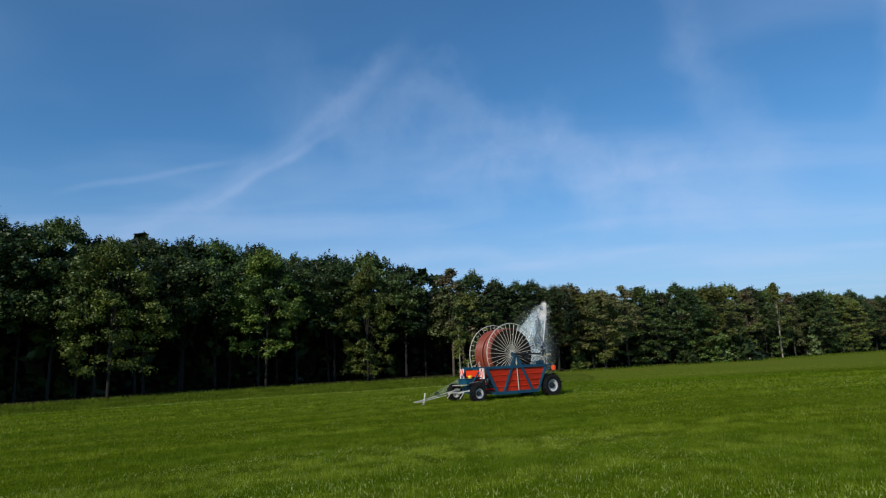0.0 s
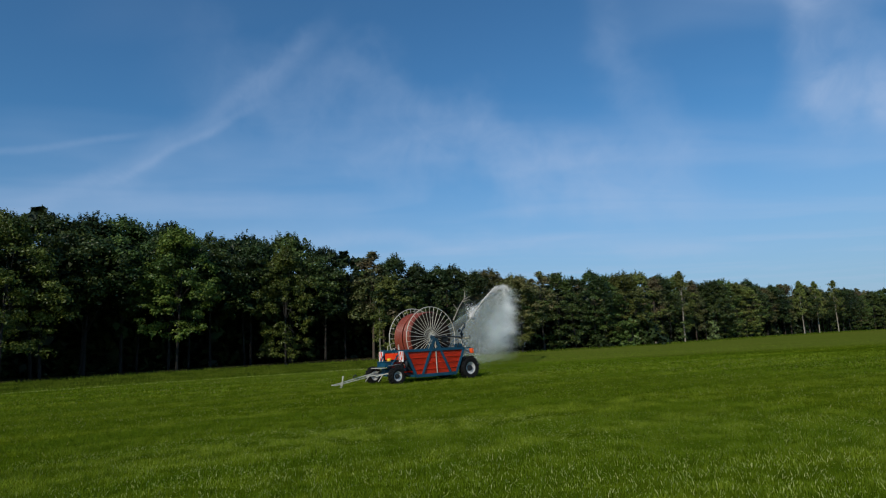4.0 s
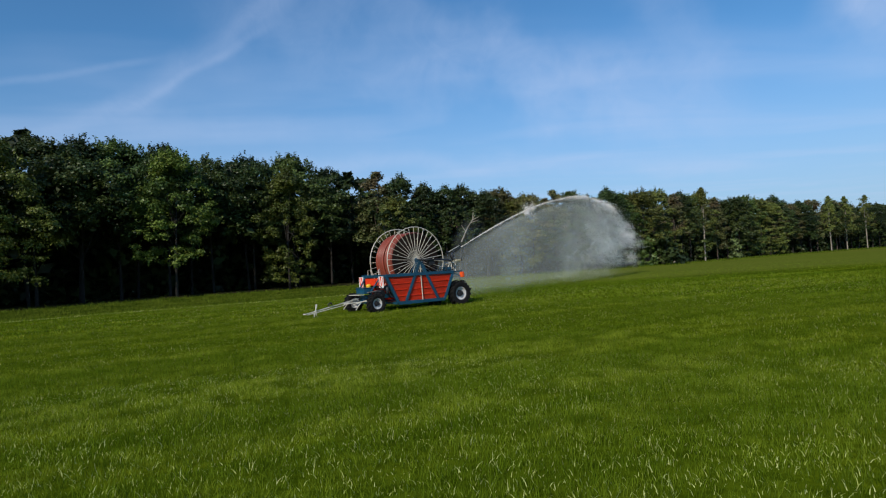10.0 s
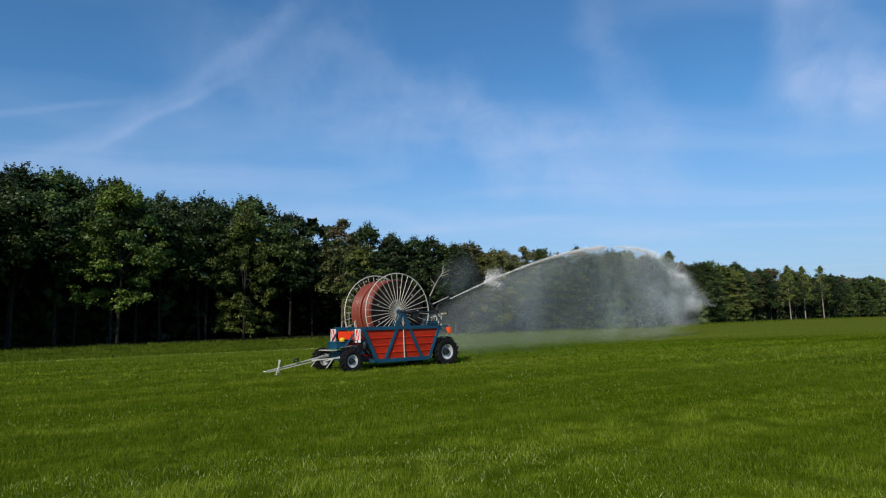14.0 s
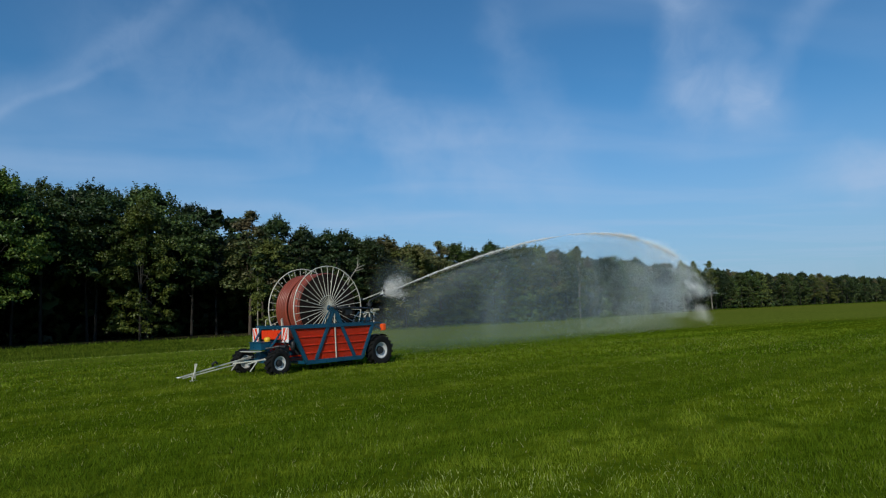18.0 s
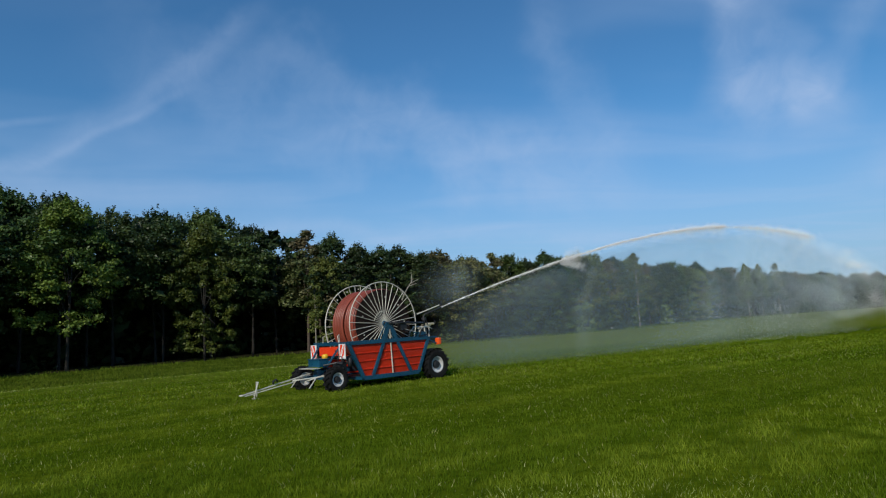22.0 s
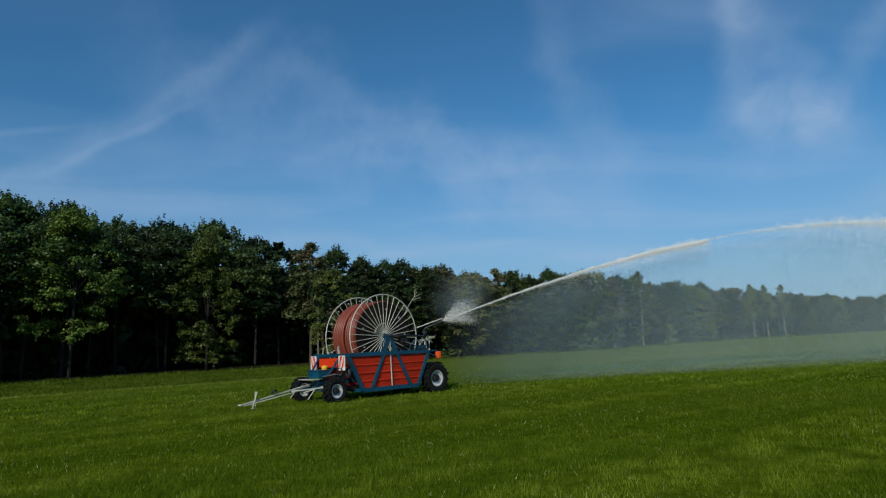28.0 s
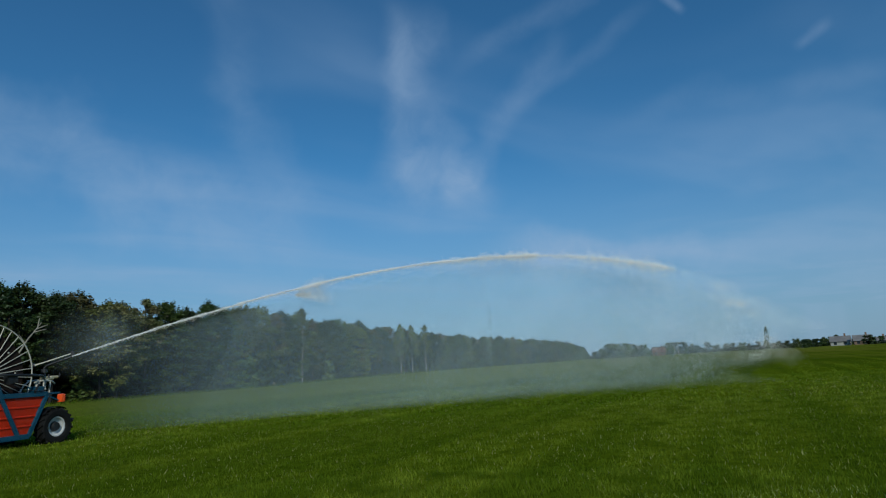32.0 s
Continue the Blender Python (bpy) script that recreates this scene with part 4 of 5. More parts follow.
def make_machine():
    top = new("hose_reel_irrigator")
    tagged(top, "blue and red hose reel irrigation machine standing in the grass", "irrigation machine")
    top.matrix_world = MACHINE
    for side in (1, -1):
        side_frame(top, side)
    make_reel(top)
    # cross members and floor
    for x, z in ((1.50, 1.38), (-1.72, 1.38), (0.97, 0.30), (-1.22, 0.30), (1.30, 0.95), (-1.55, 0.95)):
        part("cross_beam", beam(bmesh.new(), (x, -0.9, z), (x, 0.9, z), 0.09, 0.10), BLUE, top)
    part("floor_plate", box(bmesh.new(), (2.1, 1.8, 0.02), pose(-0.12, 0, 0.31)), STEEL_DARK, top)
    part("chassis", beam(bmesh.new(), (2.05, 0, 0.60), (-2.1, 0, 0.50), 0.22, 0.16), BLUE, top)
    # rear axle, wheels, mudguards
    rear_tyre, rear_rim = tyre_mesh(0.50, 0.27, 0.34, 18), rim_mesh(0.27, 0.30)
    front_tyre, front_rim = tyre_mesh(0.385, 0.205, 0.28, 16), rim_mesh(0.205, 0.25)
    for side in (1, -1):
        for x, z, rim, tyre, yaw, words in ((-2.0, 0.47, rear_rim, rear_tyre, 0, "large rear wheel with a lugged tyre"), (1.96, 0.36, front_rim, front_tyre, 4, "small front wheel with a lugged tyre")):
            wheel = part("wheel", rim, None, top, words)
            wheel.matrix_basis = pose(x, 0.92 * side, z, 0, 20 * x, (0 if side > 0 else 180) + yaw)
            part("tyre", tyre, None, wheel, "black rubber tyre")
            part("hub", rod(bmesh.new(), (0, 0.02, 0), (0, 0.125, 0), 0.15 if x < 0 else 0.11, 0.11 if x < 0 else 0.08, 16), STEEL_DARK, wheel)
        bm = bmesh.new()
        rows = []
        for k in range(7):
            a = radians(40 + k * 14)
            rows.append([bm.verts.new((-2.0 + 0.55 * math.cos(a), side * yy, 0.47 + 0.55 * math.sin(a))) for yy in (0.76, 1.06)])
        for a, b in zip(rows, rows[1:]):
            bm.faces.new((a[0], a[1], b[1], b[0]))
        bmesh.ops.solidify(bm, geom=bm.faces[:], thickness=0.012)
        part("mudguard", bm, STEEL_DARK, top)
        lamp = part("lamp_bracket", beam(bmesh.new(), (-1.75, side * 0.95, 1.32), (-2.1, side * 1.0, 1.16), 0.03, 0.03, 0.004), BLUE, top)
        bm = box(bmesh.new(), (0.13, 0.18, 0.23), pose(-2.12, side * 1.02, 1.24), 0.045)
        part("warning_lamp", bm, ORANGE, top, "round orange warning lamp")
    part("rear_axle", beam(bmesh.new(), (-2.0, -0.85, 0.47), (-2.0, 0.85, 0.47), 0.12, 0.12), STEEL_DARK, top)
    part("front_axle", beam(bmesh.new(), (1.96, -0.85, 0.40), (1.96, 0.85, 0.40), 0.11, 0.11), BLUE, top)
    part("turntable", rod(bmesh.new(), (1.93, 0, 0.42), (1.93, 0, 0.62), 0.20, n=20), BLUE, top)
    part("tow_hitch", beam(bmesh.new(), (-2.25, 0.4, 0.50), (-2.75, 0.4, 0.46), 0.05, 0.04, 0.004), ZINC, top)
    part("rear_bar", rod(bmesh.new(), (-2.62, -0.5, 0.62), (-2.62, 0.95, 0.62), 0.025, n=8), STEEL_DARK, top)
    part("rear_bar_arm", rod(bmesh.new(), (-2.62, 0.8, 0.62), (-2.2, 0.6, 0.8), 0.022, n=8), STEEL_DARK, top)
    # front platform with box, boards, lamp
    part("control_box", box(bmesh.new(), (0.36, 0.62, 0.22), pose(1.98, 0.05, 0.84), 0.015), BLUE, top, "blue steel control box")
    part("box_lid", box(bmesh.new(), (0.40, 0.66, 0.025), pose(1.98, 0.05, 0.962), 0.006), BLUE, top)
    part("step_plate", box(bmesh.new(), (0.26, 0.8, 0.02), pose(2.28, 0.0, 0.70), 0.004), ZINC, top)
    part("beacon", lathe(bmesh.new(), [(0.001, 0.05), (0.06, 0.045), (0.10, 0.01), (0.105, -0.04), (0.09, -0.06), (0.09, -0.08)], 16), YELLOW, top, "yellow plastic cap", True).matrix_basis = pose(1.86, 0.22, 1.055, 90, 0, 0)
    part("front_panel", box(bmesh.new(), (0.02, 1.1, 0.27), pose(1.56, 0.0, 1.16), 0.006), RED, top, "red sheet panel between the boards")
    for y in (0.80, -0.80):
        hazard_board(top, 1.62, y, 0)
        part("front_post", beam(bmesh.new(), (1.52, y * 0.75, 1.36), (2.0, y * 0.62, 0.72), 0.05, 0.05), BLUE, top)
        part("hand_rail", tube(bmesh.new(), [(1.50, y * 0.55, 1.42), (1.50, y * 0.52, 1.62), (1.42, y * 0.45, 1.66), (1.38, y * 0.42, 1.42)], 0.014, 6), ZINC, top)
    bm = tube(bmesh.new(), [(1.72, 0.95, 0.80), (1.80, 0.75, 0.83), (1.95, 0.62, 0.80), (2.1, 0.5, 0.78)], 0.028, 8)
    part("suction_pipe", bm, STEEL_DARK, top)
    part("valve_wheel", ring(bmesh.new(), 0.085, 0.012, 0, 20, 6), STEEL_DARK, top).matrix_basis = pose(1.72, 0.82, 0.93)
    part("pump_block", box(bmesh.new(), (0.30, 0.34, 0.30), pose(1.60, 0.60, 0.70), 0.03), STEEL_DARK, top)
    part("pipe_elbow", tube(bmesh.new(), [(1.55, 0.75, 0.9), (1.35, 0.8, 0.98), (1.2, 0.75, 0.9), (1.15, 0.7, 0.6)], 0.05, 8), STEEL_DARK, top)
    # drawbar
    part("drawbar", beam(bmesh.new(), (2.15, -0.10, 0.56), (4.40, 0.0, 0.16), 0.034, 0.036), ZINC, top, "long pale grey steel drawbar")
    for y in (0.45, -0.45):
        part("drawbar_stay", beam(bmesh.new(), (2.05, y, 0.46), (2.85, 0.0, 0.40), 0.035, 0.035), ZINC, top)
        part("steering_arm", beam(bmesh.new(), (2.16, y * 1.3, 0.50), (2.66, y * 0.8, 0.36), 0.03, 0.03), ZINC, top)
        part("stabiliser_foot", beam(bmesh.new(), (2.40, y * 1.15, 0.42), (2.62, y * 1.15, 0.16), 0.028, 0.028), ZINC, top)
    part("drawbar_rail", beam(bmesh.new(), (2.85, 0.09, 0.37), (4.38, 0.04, 0.125), 0.026, 0.026, 0.004), ZINC, top)
    bm = ring(bmesh.new(), 0.055, 0.018, 0, 20, 8)
    part("tow_eye", bm, ZINC, top).matrix_basis = pose(4.45, 0, 0.155, 90, 0, 0)
    bm = bmesh.new()
    for a, b in (((3.98, -0.05, 0.05), (3.98, -0.05, 0.47)), ((4.12, 0.05, 0.02), (3.98, 0.05, 0.47)), ((3.98, -0.05, 0.47), (3.98, 0.06, 0.47)), ((4.08, -0.04, 0.12), (4.08, 0.06, 0.12))):
        rod(bm, a, b, 0.018, n=6)
    part("jack_stand", bm, ZINC, top)
    part("jack_foot", box(bmesh.new(), (0.16, 0.14, 0.02), pose(4.05, 0, 0.03), 0.004), ZINC, top)
    part("hose_coupling", tube(bmesh.new(), [(3.38, 0.06, 0.44), (3.45, 0.10, 0.50), (3.50, 0.02, 0.44), (3.45, -0.06, 0.38)], 0.032, 8), STEEL_DARK, top)
    # gun stand at the rear
    part("gun_platform", box(bmesh.new(), (0.75, 1.3, 0.05), pose(-2.05, 0, 1.38), 0.01), BLUE, top)
    for y in (0.30, -0.30):
        part("stand_leg", tube(bmesh.new(), [(-1.9, y, 1.40), (-2.0, y * 0.9, 1.62), (-2.12, y * 0.75, 1.74), (-2.32, y * 0.6, 1.76)], 0.024, 8), ZINC, top)
        part("stand_leg", rod(bmesh.new(), (-2.32, y * 0.6, 1.76), (-2.30, y * 0.7, 1.41), 0.022, n=8), ZINC, top)
    part("stand_top", rod(bmesh.new(), (-2.15, -0.3, 1.76), (-2.15, 0.45, 1.76), 0.024, n=8), ZINC, top)
    part("riser_pipe", rod(bmesh.new(), (-2.42, 0, 1.40), (-2.42, 0, 2.02), 0.05, n=14), STEEL_DARK, top)
    part("riser_flange", rod(bmesh.new(), (-2.42, 0, 1.80), (-2.42, 0, 1.84), 0.11, n=16), BRASS, top)
    part("side_valve", tube(bmesh.new(), [(-2.42, 0.0, 1.82), (-2.58, 0.10, 1.84), (-2.74, 0.16, 1.84)], 0.045, 8), BRASS, top)
    part("valve_handle", ring(bmesh.new(), 0.07, 0.012, 0, 18, 6), STEEL_DARK, top).matrix_basis = pose(-2.78, 0.17, 1.88, 0, 0, 60)
    for x, y, h in ((-1.78, 0.46, 0.30), (-1.98, 0.50, 0.36), (-2.20, 0.48, 0.32), (-1.84, -0.45, 0.34), (-2.26, -0.40, 0.30)):
        part("rail_post", rod(bmesh.new(), (x, y, 1.40), (x - 0.03, y * 0.96, 1.40 + h), 0.020, 0.018, 8), ZINC, top)
    part("platform_rail", tube(bmesh.new(), [(-1.72, 0.47, 1.70), (-1.98, 0.49, 1.75), (-2.30, 0.44, 1.72), (-2.46, 0.36, 1.66)], 0.022, 8), ZINC, top)
    part("pressure_valve", rod(bmesh.new(), (-2.10, 0.32, 1.76), (-2.46, 0.30, 1.80), 0.048, 0.040, 12), BRASS, top, "pale brass valve body")
    part("valve_bonnet", rod(bmesh.new(), (-2.30, 0.31, 1.79), (-2.30, 0.31, 1.92), 0.032, 0.024, 10), STEEL_DARK, top)
    part("hydraulic_line", tube(bmesh.new(), [(REEL_X - 0.5, 1.02, REEL_Z - 0.22), (-0.95, 1.03, 1.52), (-1.45, 1.02, 1.46), (-1.85, 0.92, 1.50), (-2.05, 0.6, 1.62)], 0.014, 6), STEEL_DARK, top, "", True)
    part("tool_box", box(bmesh.new(), (0.34, 0.26, 0.20), pose(-1.55, 0.74, 1.49), 0.02), BLUE, top)
    part("reel_lock", beam(bmesh.new(), (-1.30, 1.0, 1.42), (-1.42, 1.0, 1.66), 0.03, 0.05), STEEL_DARK, top)
    for x in (1.05, 1.22):
        part("support_strut", beam(bmesh.new(), (x, 0.88, 0.55), (x + 0.32, 0.86, 0.92), 0.05, 0.05), STEEL_DARK, top)
    part("filter_bowl", lathe(bmesh.new(), [(0.001, -0.14), (0.06, -0.12), (0.075, 0.0), (0.075, 0.10), (0.05, 0.14), (0.001, 0.15)], 16), STEEL_DARK, top, "", True).matrix_basis = pose(1.40, 0.86, 0.82, 90, 0, 0)
    part("pressure_gauge", lathe(bmesh.new(), [(0.001, 0.02), (0.05, 0.02), (0.055, 0.0), (0.05, -0.02)], 16), WHITE, top, "round white pressure gauge").matrix_basis = pose(1.62, 0.90, 0.98, 0, 0, 0)
    part("lever", rod(bmesh.new(), (1.70, 0.62, 0.98), (1.78, 0.66, 1.22), 0.012, n=6), STEEL_DARK, top)
    # the gun turns about its riser
    gun = part("sprinkler_gun", tube(bmesh.new(), [(0, 0, -0.14), (0, 0, -0.03), (0.05, 0, 0.04), (0.16, 0, 0.08), (0.40, 0, 0.165), (0.52, 0, 0.207)], 0.032, 12), STEEL_DARK, top, "long dark water cannon barrel", True)
    gun.matrix_basis = pose(*GUN_AT)
    part("nozzle", rod(bmesh.new(), (0.51, 0, 0.203), (0.70, 0, 0.270), 0.044, 0.026, 12), STEEL_DARK, gun)
    part("bearing", rod(bmesh.new(), (0, 0, -0.16), (0, 0, -0.06), 0.09, n=16), STEEL_DARK, gun)
    bm = bmesh.new()
    rod(bm, (0.05, 0.03, 0.16), (0.66, 0.03, 0.36), 0.024, 0.016, 6)
    rod(bm, (-0.30, 0.03, 0.05), (0.05, 0.03, 0.16), 0.03, 0.016, 6)
    part("drive_arm", bm, ZINC, gun)
    part("deflector", box(bmesh.new(), (0.09, 0.05, 0.14), pose(0.70, 0.03, 0.36, 0, -20, 0), 0.01), STEEL_DARK, gun)
    part("counterweight", rod(bmesh.new(), (-0.38, 0.03, 0.03), (-0.26, 0.03, 0.07), 0.06, n=12), STEEL_DARK, gun)
    return top, gun


irrigator, gun = make_machine()


# ---- water ----
RISE, PULL, DRAG = 0.3542, 0.0076, 0.0108
WIND_AZ, WIND = 309.0, 0.0032
GUN_WORLD = MACHINE @ Vector(GUN_AT)
BEAT, FIRST_BEAT = 0.5238, 0.1656


def azimuth(t):
    """Where the gun points: it turns evenly."""
    return 9.5 + 3.15 * t + 2.5 * math.exp(-t / 2.5) + 0.05 * max(0.0, t - 24.0) ** 2


def arc(r):
    """Height of the stream above the gun at r metres from it."""
    return 0.03 + r * RISE - PULL * r * r * (1 + DRAG * r)


def slivers(pts, size, seed, stretch=None):
    """Fine drops as tiny flakes at the given points, turned at random or drawn out along stretch."""
    rng = np.random.default_rng(seed)
    n = len(pts)
    s = size * rng.uniform(0.55, 1.45, (n, 1))
    d = rng.normal(0, 1, (n, 3))
    if stretch is not None:
        d = d * 0.4 + stretch
    d /= np.linalg.norm(d, axis=1, keepdims=True)
    e = np.cross(d, rng.normal(0, 1, (n, 3)))
    e /= np.linalg.norm(e, axis=1, keepdims=True) + 1e-9
    k = 1.0 if stretch is None else 1.8
    verts = np.stack([pts + d * s * k, pts - d * s * 0.5 * k + e * s * 0.85, pts - d * s * 0.5 * k - e * s * 0.85], 1).reshape(-1, 3)
    return verts, np.arange(3 * n).reshape(-1, 3)


def rope(a, b, mid, seed, thin, shape):
    """The solid core of the stream between a and b metres from the gun: lumpy, and torn on its under side."""
    rng = np.random.default_rng(seed)
    n, sides = int((b - a) / 0.05), 7
    r = np.linspace(a, b, n)
    e = (r - a) / (b - a)
    lump = np.zeros(n)
    for q in (0.9, 2.1, 4.3, 9.0, 17.0):
        lump += np.sin(r * q * 2.2 + rng.uniform(0, 6.3)) / q ** 0.45
    wide = (0.008 + 0.0015 * r) * thin * (1 + (0.12 + 0.010 * r) * lump * 0.8) * shape(e)
    wide = np.maximum(wide, 0.004)
    w = 2 * np.pi * np.arange(sides) / sides
    rough = 1 + rng.normal(0, 0.25, (n, sides)) * np.minimum(1, r / 7)[:, None]
    z = np.sin(w)[None] * wide[:, None] * rough
    verts = np.stack([np.repeat((r - mid)[:, None], sides, 1), np.cos(w)[None] * wide[:, None] * rough, (arc(r) - arc(mid))[:, None] + z], 2).reshape(-1, 3)
    i, k = np.meshgrid(np.arange(n - 1), np.arange(sides), indexing="ij")
    p, q = i * sides + k, i * sides + (k + 1) % sides
    tri = np.concatenate([np.stack([p, q, q + sides], -1).reshape(-1, 3), np.stack([p, q + sides, p + sides], -1).reshape(-1, 3)])
    return verts, tri


def stream_mesh(name, a, b, seed, thin, shape, drops, size, spread, trail):
    """A length of the stream about its own middle: a white core inside a cloud of drops that lag and sink below it."""
    rng = np.random.default_rng(seed + 50)
    mid = (a + b) / 2
    m = int((b - a) * drops)
    p = rng.uniform(0, 1, m)
    p = p[rng.uniform(0, 1, m) < np.clip(shape(p), 0.04, 1)]
    rr = a + (b - a) * p
    m = len(rr)
    clump = 0.6 + 0.4 * np.sin(rr * 3.1 + seed) * np.sin(rr * 7.7 + 2 * seed)
    off = rng.normal(0, 1, (m, 2)) * (0.007 + spread * rr * clump)[:, None] * (0.35 + 0.65 * np.clip(shape(p), 0, 1))[:, None]
    sink = np.abs(rng.normal(0, 1, m)) ** 1.7 * trail * rr * (rng.uniform(0, 1, m) < 0.55)
    pts = np.stack([rr - mid, off[:, 0], arc(rr) - arc(mid) + off[:, 1] - sink], 1)
    dv, dt = slivers(pts, size, seed + 1, np.array([1.4, 0, 0.2]))
    if thin:
        v, t = rope(a, b, mid, seed, thin, shape)
        dv, dt = np.concatenate([v, dv]), np.concatenate([t, dt + len(v)])
    return fast_mesh(name, dv, dt, JET)


def puff_mesh(name, centres, radii, count, size, seed, mat):
    """Drops gathered in soft clumps that overlap."""
    rng = np.random.default_rng(seed)
    which = rng.integers(0, len(centres), count)
    pts = np.asarray(centres)[which] + rng.normal(0, 1, (count, 3)) * np.asarray(radii)[which]
    v, t = slivers(pts, size, seed + 1)
    return fast_mesh(name, v, t, mat)


def curtain_mesh(a, b, count, seed):
    """Fine rain falling from the stream between a and b metres out, down to the grass; the outer end is torn into lobes."""
    rng = np.random.default_rng(seed)
    mid = (a + b) / 2
    r = rng.uniform(a, b, count)
    u = rng.uniform(0, 1, count) ** 1.55
    # towards the end it gathers in fingers that point outwards
    lobes = rng.uniform(0, 1, count) < (0.36 if a > 27 else (0.18 if a > 20 else 0.0))
    spots = np.stack([rng.uniform(a, min(b, 31.4), 15), np.linspace(0.01, 0.80, 15) + rng.uniform(-0.02, 0.02, 15)], 1)
    pick = spots[rng.integers(0, 15, count)]
    r = np.where(lobes, pick[:, 0] - np.abs(rng.normal(0, 1.3, count)) + 0.8, r)
    u = np.where(lobes, np.clip(pick[:, 1] + rng.normal(0, 0.042, count) * (1.0 + 0.6 * np.maximum(0, pick[:, 0] - r)), 0, 1), u)
    top = np.maximum(arc(r), -1.9)
    z = top - u * (top + 2.2)
    fall = top - z
    edge = 32.2 + 0.9 * np.sin(z * 2.3 + 1.0) + 0.8 * np.sin(z * 5.1) + 0.5 * np.sin(z * 0.9) - 1.5 * np.clip(u * 3.0 - 2.0, 0, 1)
    thick = 0.60 + 0.40 * np.clip((r - 14) / 12, 0, 1) + 0.14 * np.sin(r * 0.9 + z * 0.4) + 0.12 * np.sin(r * 2.3 - z * 1.3 + seed)
    thick *= np.clip((edge - r) / 0.7, 0, 1) * np.clip((r - 11.5) / 8.0, 0.05, 1) * np.clip(1.2 - 0.5 * u, 0, 1)
    keep = rng.uniform(0, 1, count) < thick
    r, z, fall = r[keep], z[keep], fall[keep]
    n = len(r)
    y = rng.normal(0, 1, n) * (0.10 + 0.010 * r + 0.13 * fall) + 0.36 * fall + 0.22 * np.sin(z * 2.7 + r * 0.7)
    x = r - 0.10 * fall + rng.normal(0, 0.12, n)
    v, t = slivers(np.stack([x - mid, y, np.maximum(z, -2.13) - arc(mid)], 1), 0.0038, seed + 1)
    return fast_mesh("spray_curtain", v, t, MIST)


def veil_mesh(lean):
    """A thin sheet of hanging mist under the whole stream, from the arc down to the grass, leaning with the wind."""
    nr, nv = 48, 10
    verts, uvs, faces = [], [], []
    for i in range(nr + 1):
        r = 0.8 + 33.6 * i / nr
        top = max(arc(r), -1.8)
        for j in range(nv + 1):
            v = j / nv
            verts.append((r - 0.0012 * r * r - 0.2 * lean * v, 0.0028 * r * r + lean * v + 0.10 * math.sin(r * 0.6 + lean), top - (top + 2.25) * v))
            uvs.append((i / nr, v))
    for i in range(nr):
        for j in range(nv):
            q = i * (nv + 1) + j
            faces.append((q, q + 1, q + nv + 2, q + nv + 1))
    return with_uv(mesh_of("hanging_mist", verts, faces, VEIL, True), uvs)


def mist_puff(wide, high, seed):
    """A wavy sheet of mist that frays on all sides."""
    n = 8
    verts, uvs, faces = [], [], []
    for i in range(n + 1):
        for j in range(n + 1):
            u, v = i / n, j / n
            verts.append(((u - 0.5) * wide, 0.16 * wide * math.sin(4 * u + seed) * math.cos(3 * v + seed * 2), (v - 0.5) * high))
            uvs.append((u, v))
    for i in range(n):
        for j in range(n):
            q = i * (n + 1) + j
            faces.append((q, q + 1, q + n + 2, q + n + 1))
    return with_uv(mesh_of("gun_mist", verts, faces, PUFF, True), uvs)


def with_uv(me, uvs):
    layer = me.uv_layers.new(name="uv")
    for loop in me.loops:
        layer.data[loop.index].uv = uvs[loop.vertex_index]
    return me


